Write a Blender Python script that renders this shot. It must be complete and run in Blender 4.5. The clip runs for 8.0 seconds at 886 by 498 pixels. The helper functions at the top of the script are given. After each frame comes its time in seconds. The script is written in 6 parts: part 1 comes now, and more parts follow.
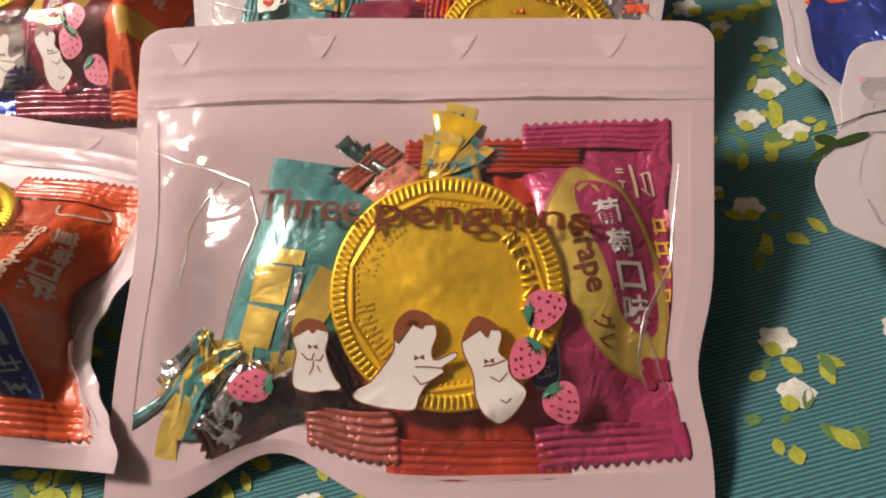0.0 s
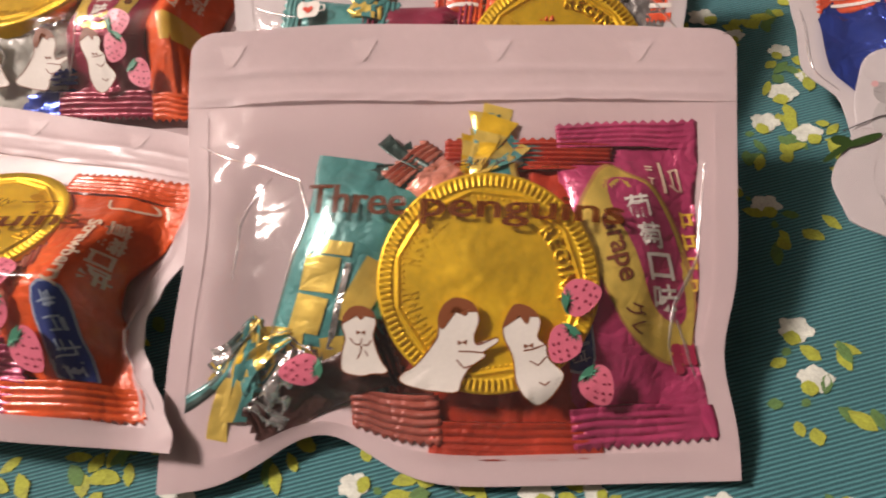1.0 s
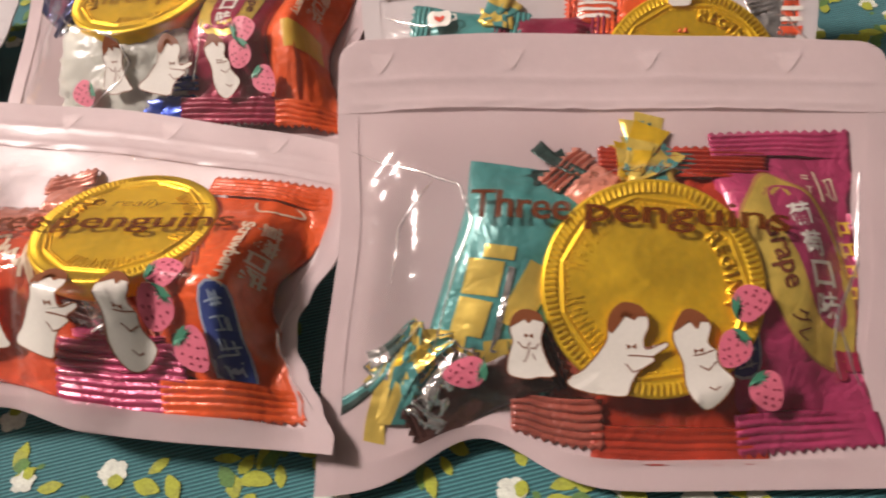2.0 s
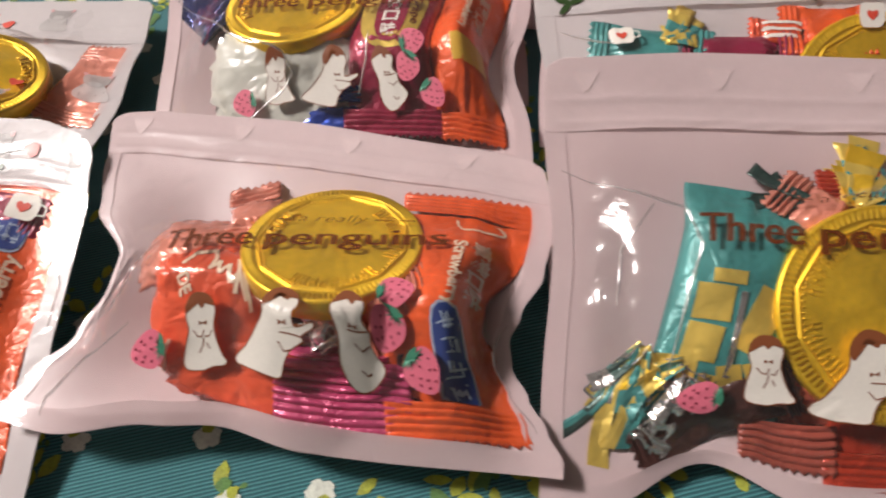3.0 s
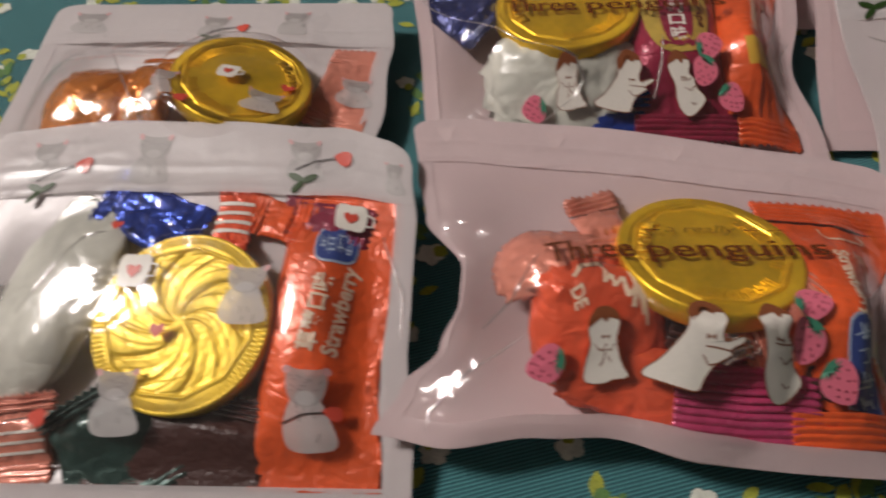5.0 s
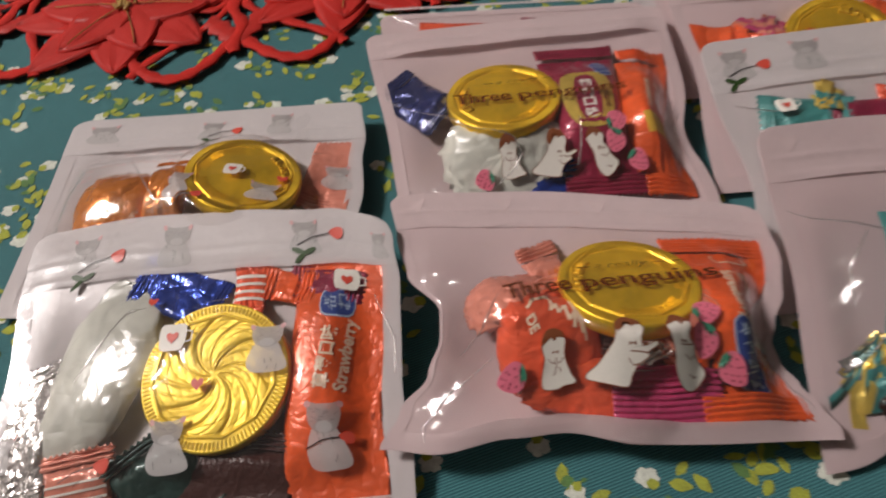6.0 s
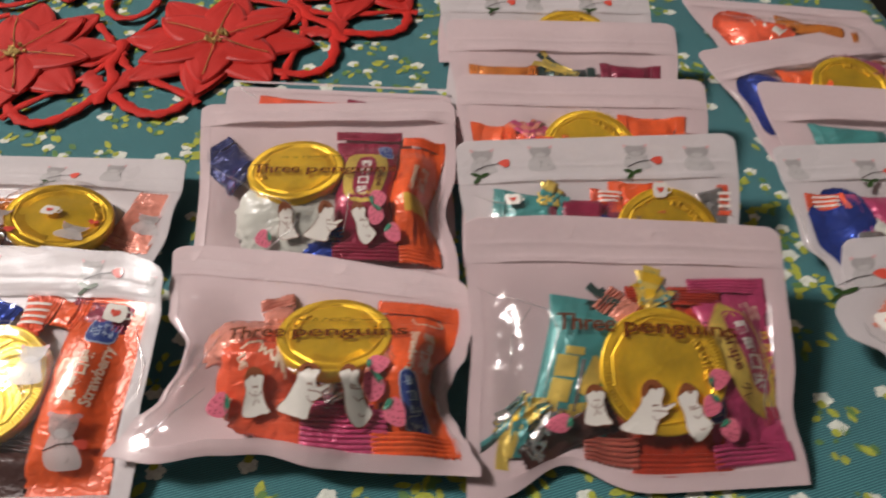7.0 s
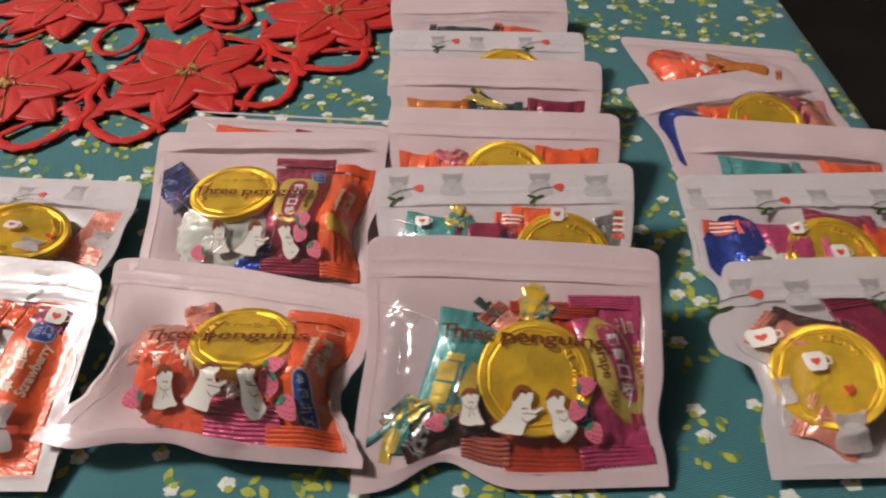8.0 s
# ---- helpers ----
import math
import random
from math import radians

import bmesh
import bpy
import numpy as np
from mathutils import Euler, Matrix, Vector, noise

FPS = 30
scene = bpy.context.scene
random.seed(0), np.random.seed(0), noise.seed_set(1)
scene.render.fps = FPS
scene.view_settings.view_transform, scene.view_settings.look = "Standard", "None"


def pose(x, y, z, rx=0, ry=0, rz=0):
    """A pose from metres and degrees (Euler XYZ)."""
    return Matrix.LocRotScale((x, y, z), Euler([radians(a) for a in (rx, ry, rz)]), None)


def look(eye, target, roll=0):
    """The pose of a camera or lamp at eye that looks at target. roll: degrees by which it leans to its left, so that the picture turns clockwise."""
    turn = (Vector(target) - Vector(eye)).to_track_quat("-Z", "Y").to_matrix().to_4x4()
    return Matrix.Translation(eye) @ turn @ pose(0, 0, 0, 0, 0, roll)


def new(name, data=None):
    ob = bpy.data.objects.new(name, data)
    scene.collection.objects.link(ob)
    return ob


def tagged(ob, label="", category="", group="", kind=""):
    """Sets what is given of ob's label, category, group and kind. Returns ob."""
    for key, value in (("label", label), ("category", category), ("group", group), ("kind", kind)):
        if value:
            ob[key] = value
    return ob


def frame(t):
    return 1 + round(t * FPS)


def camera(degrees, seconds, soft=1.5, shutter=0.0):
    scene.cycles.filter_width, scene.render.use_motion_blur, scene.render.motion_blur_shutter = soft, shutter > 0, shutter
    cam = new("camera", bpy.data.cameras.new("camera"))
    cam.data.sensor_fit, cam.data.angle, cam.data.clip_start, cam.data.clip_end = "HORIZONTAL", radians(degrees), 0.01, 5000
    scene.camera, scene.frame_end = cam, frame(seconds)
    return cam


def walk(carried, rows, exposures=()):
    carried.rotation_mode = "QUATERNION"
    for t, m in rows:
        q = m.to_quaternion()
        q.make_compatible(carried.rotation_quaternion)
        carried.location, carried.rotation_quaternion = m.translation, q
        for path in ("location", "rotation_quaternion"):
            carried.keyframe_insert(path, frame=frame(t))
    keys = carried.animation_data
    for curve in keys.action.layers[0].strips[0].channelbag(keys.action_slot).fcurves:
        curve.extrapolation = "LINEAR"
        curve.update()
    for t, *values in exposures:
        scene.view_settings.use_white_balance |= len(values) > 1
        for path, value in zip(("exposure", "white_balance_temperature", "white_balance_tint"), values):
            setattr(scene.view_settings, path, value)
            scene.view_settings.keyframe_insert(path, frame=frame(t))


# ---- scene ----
cam = camera(68.59, 8.0, soft=2.0, shutter=0.5)
PATH = [
    (0, (0.00161, 0.01872, 0.10903), (-0.01831, 0.11864, -0.06307), -12.01),
    (0.5, (0.00025, 0.01658, 0.11042), (-0.01860, 0.11745, -0.06125), -11.30),
    (1, (-0.00525, 0.01313, 0.11352), (-0.02383, 0.11544, -0.05732), -10.96),
    (1.2, (-0.01044, 0.01194, 0.11518), (-0.02873, 0.11465, -0.05546), -10.58),
    (2.3, (-0.04312, 0.01050, 0.11704), (-0.06074, 0.11718, -0.05122), -9.30),
    (2.5, (-0.05121, 0.01212, 0.11859), (-0.06736, 0.11776, -0.05046), -8.41),
    (3, (-0.07277, 0.01317, 0.12043), (-0.08879, 0.11937, -0.04829), -8.05),
    (3.5, (-0.08588, 0.01363, 0.12045), (-0.09920, 0.11897, -0.04904), -7.59),
    (4, (-0.10733, 0.01180, 0.12254), (-0.12020, 0.11656, -0.04734), -6.83),
    (4.5, (-0.12310, 0.01392, 0.12250), (-0.13577, 0.11831, -0.04763), -7.08),
    (5, (-0.14367, 0.01553, 0.12773), (-0.15650, 0.11844, -0.04329), -7.42),
    (5.2, (-0.15063, 0.01458, 0.13157), (-0.16217, 0.11949, -0.03832), -7.41),
    (6.3, (-0.13565, -0.01258, 0.16279), (-0.12974, 0.10866, 0.00384), -4.43),
    (6.5, (-0.11983, -0.01713, 0.16720), (-0.11090, 0.10579, 0.00969), -1.77),
    (7, (-0.07628, -0.02563, 0.18437), (-0.07000, 0.10137, 0.03000), 0.63),
    (7.5, (-0.05761, -0.03016, 0.19103), (-0.05608, 0.09987, 0.03908), -0.59),
    (8, (-0.03559, -0.04320, 0.19797), (-0.03700, 0.09048, 0.04921), -1.00),
]
EXPOSURES = [(0, 0.42, 7200, 19), (1.2, 0.45, 7100, 18), (2.4, 0.42, 6800, 13), (3, 0.36, 6500, 10), (3.5, 0.25, 6400, 9), (4, 0.2, 6300, 8), (4.5, 0.06, 6400, 9), (5, -0.42, 6600, 10), (5.3, -0.42, 6600, 10), (6.3, -0.2, 6500, 10), (7, 0.04, 6500, 10), (8, 0.14, 6500, 10)]
walk(cam, [(t, look(eye, target, roll)) for t, eye, target, roll in PATH], EXPOSURES)

# ---- world, lamps ----
world = bpy.data.worlds.new("room_light")
scene.world = world
world.use_nodes = True
world.node_tree.nodes["Background"].inputs[0].default_value = (1.0, 0.86, 0.72, 1)
world.node_tree.nodes["Background"].inputs[1].default_value = 0.22


def globe_lamp(name, place, radius, watts, colour):
    data = bpy.data.lights.new(name, "POINT")
    data.shadow_soft_size, data.energy, data.color = radius, watts, colour
    ob = new(name, data)
    ob.location = place
    return tagged(ob, "round warm white globe lamp under the ceiling", "lamp", kind="structure")


globe_lamp("ceiling_lamp", (-1.45, 0.42, 1.5), 0.17, 150, (1.0, 0.93, 0.905))


# ---- materials ----
def nodes_of(name):
    m = bpy.data.materials.new(name)
    m.use_nodes = True
    t = m.node_tree
    return m, t, t.nodes["Principled BSDF"]


def add(t, kind, **values):
    n = t.nodes.new(kind)
    for key, value in values.items():
        n.inputs[key.replace("_", " ")].default_value = value
    return n


def coords(t, scale=1.0):
    c = t.nodes.new("ShaderNodeTexCoord")
    m = add(t, "ShaderNodeMapping")
    m.inputs["Scale"].default_value = (scale, scale, scale) if not isinstance(scale, tuple) else scale
    t.links.new(c.outputs["Object"], m.inputs["Vector"])
    return m.outputs["Vector"]


def surface(name, colour, rough=0.5, metal=0.0, grain=900.0, vary=0.12, bump=0.15, depth=0.0004, coat=0.0, big=60.0, spec=0.5, sheen=0.0):
    """A surface with fine grain and larger unevenness in tone, gloss and relief."""
    m, t, b = nodes_of(name)
    v = coords(t)
    fine, large = add(t, "ShaderNodeTexNoise", Scale=grain, Detail=3.0), add(t, "ShaderNodeTexNoise", Scale=big, Detail=3.0)
    for n in (fine, large):
        t.links.new(v, n.inputs["Vector"])
    both = add(t, "ShaderNodeMath")
    both.operation = "ADD"
    t.links.new(fine.outputs["Fac"], both.inputs[0])
    t.links.new(large.outputs["Fac"], both.inputs[1])
    ramp = add(t, "ShaderNodeMapRange")
    ramp.inputs["From Min"].default_value, ramp.inputs["From Max"].default_value = 0.6, 1.4
    ramp.inputs["To Min"].default_value, ramp.inputs["To Max"].default_value = 1 - vary, 1 + vary
    t.links.new(both.outputs[0], ramp.inputs["Value"])
    mul = add(t, "ShaderNodeVectorMath")
    mul.operation = "SCALE"
    mul.inputs[0].default_value = colour
    t.links.new(ramp.outputs[0], mul.inputs["Scale"])
    t.links.new(mul.outputs[0], b.inputs["Base Color"])
    b.inputs["Metallic"].default_value = metal
    b.inputs["Specular IOR Level"].default_value = spec
    b.inputs["Coat Weight"].default_value = coat
    b.inputs["Coat Roughness"].default_value = 0.12
    b.inputs["Sheen Weight"].default_value = sheen
    r = add(t, "ShaderNodeMapRange")
    r.inputs["From Min"].default_value, r.inputs["From Max"].default_value = 0.3, 0.7
    r.inputs["To Min"].default_value, r.inputs["To Max"].default_value = rough * 0.8, min(1, rough * 1.2)
    t.links.new(large.outputs["Fac"], r.inputs["Value"])
    t.links.new(r.outputs[0], b.inputs["Roughness"])
    if bump:
        bn = add(t, "ShaderNodeBump", Strength=bump, Distance=depth)
        t.links.new(both.outputs[0], bn.inputs["Height"])
        t.links.new(bn.outputs[0], b.inputs["Normal"])
    return m


def foil(name, colour, rough=0.28, metal=0.75, crinkle=0.5, scale=220.0, coat=0.6):
    """Printed metallised wrapper: glossy, with crumpled relief, uneven ink and layered shading put into its colour."""
    m, t, b = nodes_of(name)
    v = coords(t)
    crease = t.nodes.new("ShaderNodeTexVoronoi")
    crease.feature = "DISTANCE_TO_EDGE"
    crease.inputs["Scale"].default_value = scale
    bend = add(t, "ShaderNodeTexNoise", Scale=scale * 0.5, Detail=4.0, Distortion=0.6)
    fine = add(t, "ShaderNodeTexNoise", Scale=scale * 3, Detail=2.0)
    for n in (bend, fine):
        t.links.new(v, n.inputs["Vector"])
    mixv = add(t, "ShaderNodeMixRGB", Fac=0.012)
    t.links.new(v, mixv.inputs[1])
    t.links.new(bend.outputs["Color"], mixv.inputs[2])
    t.links.new(mixv.outputs[0], crease.inputs["Vector"])
    s = add(t, "ShaderNodeMath")
    s.operation = "ADD"
    clamp = add(t, "ShaderNodeMath")
    clamp.operation = "MINIMUM"
    clamp.inputs[1].default_value = 0.22
    t.links.new(crease.outputs["Distance"], clamp.inputs[0])
    t.links.new(clamp.outputs[0], s.inputs[0])
    t.links.new(bend.outputs["Fac"], s.inputs[1])
    bn = add(t, "ShaderNodeBump", Strength=crinkle, Distance=0.0012)
    t.links.new(s.outputs[0], bn.inputs["Height"])
    t.links.new(bn.outputs[0], b.inputs["Normal"])
    tone = add(t, "ShaderNodeMapRange")
    tone.inputs["To Min"].default_value, tone.inputs["To Max"].default_value = 0.82, 1.15
    t.links.new(fine.outputs["Fac"], tone.inputs["Value"])
    # broad random tone: uneven ink, plus shading of sheer layers put into the colour
    ink_shade = add(t, "ShaderNodeTexNoise", Scale=70.0, Detail=3.0)
    t.links.new(v, ink_shade.inputs["Vector"])
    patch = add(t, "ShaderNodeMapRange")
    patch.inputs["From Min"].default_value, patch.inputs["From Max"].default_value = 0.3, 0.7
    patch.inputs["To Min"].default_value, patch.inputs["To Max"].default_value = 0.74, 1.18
    t.links.new(ink_shade.outputs["Fac"], patch.inputs["Value"])
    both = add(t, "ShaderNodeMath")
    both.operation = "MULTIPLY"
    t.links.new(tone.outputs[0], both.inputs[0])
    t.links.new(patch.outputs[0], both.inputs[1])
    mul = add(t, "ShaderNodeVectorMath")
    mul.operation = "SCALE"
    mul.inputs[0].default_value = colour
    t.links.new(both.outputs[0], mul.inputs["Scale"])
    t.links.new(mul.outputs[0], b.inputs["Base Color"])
    b.inputs["Metallic"].default_value, b.inputs["Roughness"].default_value = metal, rough
    b.inputs["Coat Weight"].default_value, b.inputs["Coat Roughness"].default_value = coat, 0.07
    return m


def clear_film(name, tint=(0.97, 0.96, 0.96), milk=0.022, gloss=0.09, base=0.05):
    """Thin clear plastic: lets light straight through, mirrors a little, slightly milky and creased."""
    m, t, b = nodes_of(name)
    out = t.nodes["Material Output"]
    t.nodes.remove(b)
    v = coords(t)
    wide = add(t, "ShaderNodeTexNoise", Scale=80.0, Detail=2.5, Distortion=1.6)
    t.links.new(v, wide.inputs["Vector"])
    bn = add(t, "ShaderNodeBump", Strength=0.3, Distance=0.0016)
    t.links.new(wide.outputs["Fac"], bn.inputs["Height"])
    see, shine, haze = add(t, "ShaderNodeBsdfTransparent"), add(t, "ShaderNodeBsdfGlossy"), add(t, "ShaderNodeBsdfDiffuse")
    see.inputs[0].default_value = (*tint, 1)
    haze.inputs[0].default_value = (0.85, 0.78, 0.78, 1)
    shine.inputs["Roughness"].default_value = gloss
    shine.inputs["Color"].default_value = (1, 1, 1, 1)
    t.links.new(bn.outputs[0], shine.inputs["Normal"])
    first = add(t, "ShaderNodeMixShader", Fac=milk)
    t.links.new(see.outputs[0], first.inputs[1])
    t.links.new(haze.outputs[0], first.inputs[2])
    edge = add(t, "ShaderNodeLayerWeight", Blend=0.5)
    t.links.new(bn.outputs[0], edge.inputs["Normal"])
    power = add(t, "ShaderNodeMath")
    power.operation = "POWER"
    power.inputs[1].default_value = 4.0
    t.links.new(edge.outputs["Facing"], power.inputs[0])
    fres = add(t, "ShaderNodeMapRange")
    fres.inputs["To Min"].default_value, fres.inputs["To Max"].default_value = base, 0.9
    t.links.new(power.outputs[0], fres.inputs["Value"])
    second = t.nodes.new("ShaderNodeMixShader")
    t.links.new(fres.outputs[0], second.inputs["Fac"])
    t.links.new(first.outputs[0], second.inputs[1])
    t.links.new(shine.outputs[0], second.inputs[2])
    t.links.new(second.outputs[0], out.inputs["Surface"])
    return m


PINK_SHEET = surface("pale_pink_plastic", (0.75, 0.595, 0.6), rough=0.38, grain=500, vary=0.04, bump=0.13, depth=0.0006, big=45)
WHITE_SHEET = surface("white_plastic", (0.74, 0.69, 0.69), rough=0.32, grain=500, vary=0.04, bump=0.13, depth=0.0006, big=45)


def let_through(m, clear, glow):
    """Makes a thin sheet pass some light, straight and scattered."""
    t = m.node_tree
    b, out = t.nodes["Principled BSDF"], t.nodes["Material Output"]
    see, soft = add(t, "ShaderNodeBsdfTransparent"), add(t, "ShaderNodeBsdfTranslucent")
    soft.inputs["Color"].default_value = (0.85, 0.72, 0.71, 1)
    one, two = add(t, "ShaderNodeMixShader", Fac=glow), add(t, "ShaderNodeMixShader", Fac=clear)
    t.links.new(b.outputs[0], one.inputs[1])
    t.links.new(soft.outputs[0], one.inputs[2])
    t.links.new(one.outputs[0], two.inputs[1])
    t.links.new(see.outputs[0], two.inputs[2])
    t.links.new(two.outputs[0], out.inputs["Surface"])
    return m


PINK_FRONT = let_through(surface("thin_pale_pink_plastic", (0.77, 0.625, 0.63), rough=0.33, grain=500, vary=0.04, bump=0.13, depth=0.0006, big=45), 0.16, 0.22)
WHITE_FRONT = let_through(surface("thin_white_plastic", (0.77, 0.73, 0.73), rough=0.3, grain=500, vary=0.04, bump=0.13, depth=0.0006, big=45), 0.2, 0.25)
let_through(PINK_SHEET, 0.1, 0.2)
let_through(WHITE_SHEET, 0.14, 0.2)
FILM = clear_film("clear_film", milk=0.016, base=0.036)
# milkier and far more mirroring than the film: highlights put into the folds
FOLD_FILM = clear_film("folded_film", milk=0.12, gloss=0.16, base=0.5)
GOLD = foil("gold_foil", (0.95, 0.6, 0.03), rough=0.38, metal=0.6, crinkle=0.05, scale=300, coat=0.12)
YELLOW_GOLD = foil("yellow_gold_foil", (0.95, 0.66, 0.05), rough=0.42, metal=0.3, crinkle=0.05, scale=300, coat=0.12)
# own rust red, darkened further for the shade at pouch A's foot
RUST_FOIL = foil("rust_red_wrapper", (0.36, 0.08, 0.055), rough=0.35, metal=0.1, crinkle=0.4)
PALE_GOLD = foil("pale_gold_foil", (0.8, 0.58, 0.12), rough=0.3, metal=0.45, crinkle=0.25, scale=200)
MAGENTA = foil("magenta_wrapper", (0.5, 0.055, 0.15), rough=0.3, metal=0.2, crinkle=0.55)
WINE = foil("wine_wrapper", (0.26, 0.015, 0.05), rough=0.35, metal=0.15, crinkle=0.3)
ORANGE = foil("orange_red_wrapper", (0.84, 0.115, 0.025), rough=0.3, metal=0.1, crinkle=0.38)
# orange-red made darker: shade low in the pouch put into its colour
SHADED_ORANGE = foil("shaded_orange_wrapper", (0.46, 0.045, 0.02), rough=0.3, metal=0.12, crinkle=0.4)
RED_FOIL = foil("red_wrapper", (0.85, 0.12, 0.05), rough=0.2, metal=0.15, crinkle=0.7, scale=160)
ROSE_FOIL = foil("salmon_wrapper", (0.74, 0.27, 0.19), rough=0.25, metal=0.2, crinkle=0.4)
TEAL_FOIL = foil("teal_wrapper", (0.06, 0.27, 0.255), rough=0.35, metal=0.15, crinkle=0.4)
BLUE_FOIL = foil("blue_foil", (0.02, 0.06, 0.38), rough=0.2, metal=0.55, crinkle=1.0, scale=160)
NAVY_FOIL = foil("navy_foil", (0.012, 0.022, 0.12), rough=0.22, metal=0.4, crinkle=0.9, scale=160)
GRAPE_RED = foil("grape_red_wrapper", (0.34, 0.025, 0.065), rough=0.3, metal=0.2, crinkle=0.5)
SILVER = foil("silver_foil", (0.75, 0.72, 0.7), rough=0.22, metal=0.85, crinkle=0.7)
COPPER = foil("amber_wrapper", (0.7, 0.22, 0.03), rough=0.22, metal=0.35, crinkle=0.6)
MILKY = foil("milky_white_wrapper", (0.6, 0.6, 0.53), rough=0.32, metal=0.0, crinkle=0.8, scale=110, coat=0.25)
BROWN = surface("dark_brown_chocolate_wrapper", (0.06, 0.022, 0.018), rough=0.35, bump=0.5, depth=0.0008)
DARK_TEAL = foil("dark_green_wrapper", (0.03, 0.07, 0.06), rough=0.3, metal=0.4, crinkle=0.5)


def ink(name, colour, rough=0.42):
    return surface(name, colour, rough=rough, vary=0.05, grain=1500, bump=0.05, depth=0.0002, coat=0.3)


INK_WHITE = ink("white_ink", (0.78, 0.73, 0.66))
INK_BROWN = ink("brown_ink", (0.15, 0.038, 0.015))
INK_PINK = ink("strawberry_pink_ink", (0.78, 0.18, 0.26))
INK_SEED = ink("dark_red_ink", (0.28, 0.02, 0.05))
INK_GREEN = ink("green_ink", (0.06, 0.24, 0.15))
INK_LEAF = ink("dark_leaf_ink", (0.03, 0.065, 0.015))
INK_GREY = ink("grey_ink", (0.3, 0.275, 0.27))
INK_SOFT = ink("soft_white_ink", (0.6, 0.57, 0.56))
INK_MID = ink("mid_grey_ink", (0.44, 0.41, 0.4))
INK_BLUSH = ink("blush_ink", (0.66, 0.36, 0.36))
INK_TEXT = let_through(ink("sheer_brown_ink", (0.17, 0.04, 0.012)), 0.3, 0.02)
INK_CAP = ink("chestnut_ink", (0.24, 0.075, 0.03))
let_through(INK_SOFT, 0.22, 0.1)
let_through(INK_MID, 0.2, 0.1)
INK_PALE = ink("pale_pink_ink", (0.66, 0.52, 0.52))
INK_ROSE = ink("rose_red_ink", (0.66, 0.08, 0.05))
INK_BLUE = ink("navy_ink", (0.03, 0.06, 0.24))
INK_SKYPALE = ink("pale_blue_ink", (0.42, 0.52, 0.66))
INK_YELLOW = ink("yellow_ink", (0.75, 0.45, 0.06))
INK_CREAM = ink("cream_ink", (0.8, 0.62, 0.45))
INK_LINE = ink("dark_line_ink", (0.05, 0.04, 0.04))
INK_GOLDLINE = ink("bronze_ink", (0.4, 0.2, 0.06))


# ---- building blocks ----
def part(name, bm, material, parent=None, label="", smooth_shade=True):
    """Links a bmesh as one mesh object, under a thing or a part."""
    me = bpy.data.meshes.new(name)
    bm.to_mesh(me)
    bm.free()
    if smooth_shade:
        me.polygons.foreach_set("use_smooth", [True] * len(me.polygons))
    me.materials.append(material)
    ob = new(name, me)
    ob.parent = parent
    if label:
        ob["label"] = label
    return ob


def thing(name, m, label, category, group=""):
    ob = new(name)
    ob.empty_display_size = 0.01
    ob.matrix_world = m
    return tagged(ob, label, category, group)


def from_grid(points, wrap=False):
    """A bmesh from rows of points."""
    bm = bmesh.new()
    rows = [[bm.verts.new(p) for p in row] for row in points]
    for r0, r1 in zip(rows, rows[1:]):
        n = len(r0)
        for k in range(n if wrap else n - 1):
            try:
                bm.faces.new((r0[k], r0[(k + 1) % n], r1[(k + 1) % n], r1[k]))
            except ValueError:
                pass
    return bm


def box(bm, x0, x1, y0, y1, z0, z1):
    v = [bm.verts.new(p) for p in ((x0, y0, z0), (x1, y0, z0), (x1, y1, z0), (x0, y1, z0), (x0, y0, z1), (x1, y0, z1), (x1, y1, z1), (x0, y1, z1))]
    for f in ((3, 2, 1, 0), (4, 5, 6, 7), (0, 1, 5, 4), (1, 2, 6, 5), (2, 3, 7, 6), (3, 0, 4, 7)):
        bm.faces.new([v[k] for k in f])
    return v


# ---- room and table ----
WALL_PAINT = surface("warm_wall_paint", (0.11, 0.098, 0.086), rough=0.8, grain=60, big=4, vary=0.05, bump=0.1, depth=0.002)
CEILING_PAINT = surface("ceiling_paint", (0.2, 0.185, 0.165), rough=0.85, grain=60, big=4, vary=0.04, bump=0.1, depth=0.002)
# near-black base colour stands in for the shade below the table
SHADED_FLOOR = surface("shaded_floor", (0.02, 0.016, 0.013), rough=0.6, grain=40, big=5, vary=0.2, bump=0.1, depth=0.002)
DARK_WOOD = surface("dark_wood", (0.06, 0.03, 0.018), rough=0.45, grain=120, big=12, vary=0.25, bump=0.2, depth=0.001)


def slab(name, x0, x1, y0, y1, z0, z1, material, label, category):
    bm = bmesh.new()
    box(bm, x0, x1, y0, y1, z0, z1)
    return tagged(part(name, bm, material, smooth_shade=False), label, category, kind="structure")


slab("floor", -2.2, 2.2, -2.0, 2.4, -0.80, -0.75, SHADED_FLOOR, "floor below the table, its shade put into a near-black colour", "floor")
slab("ceiling", -2.2, 2.2, -2.0, 2.4, 1.75, 1.8, CEILING_PAINT, "plain cream ceiling", "ceiling")
slab("wall_north", -2.2, 2.2, 2.4, 2.5, -0.75, 1.75, WALL_PAINT, "plain warm painted wall", "wall")
slab("wall_south", -2.2, 2.2, -2.1, -2.0, -0.75, 1.75, WALL_PAINT, "plain warm painted wall", "wall")
slab("wall_east", 2.2, 2.3, -2.0, 2.4, -0.75, 1.75, WALL_PAINT, "plain warm painted wall", "wall")
slab("wall_west", -2.3, -2.2, -2.0, 2.4, -0.75, 1.75, WALL_PAINT, "plain warm painted wall", "wall")

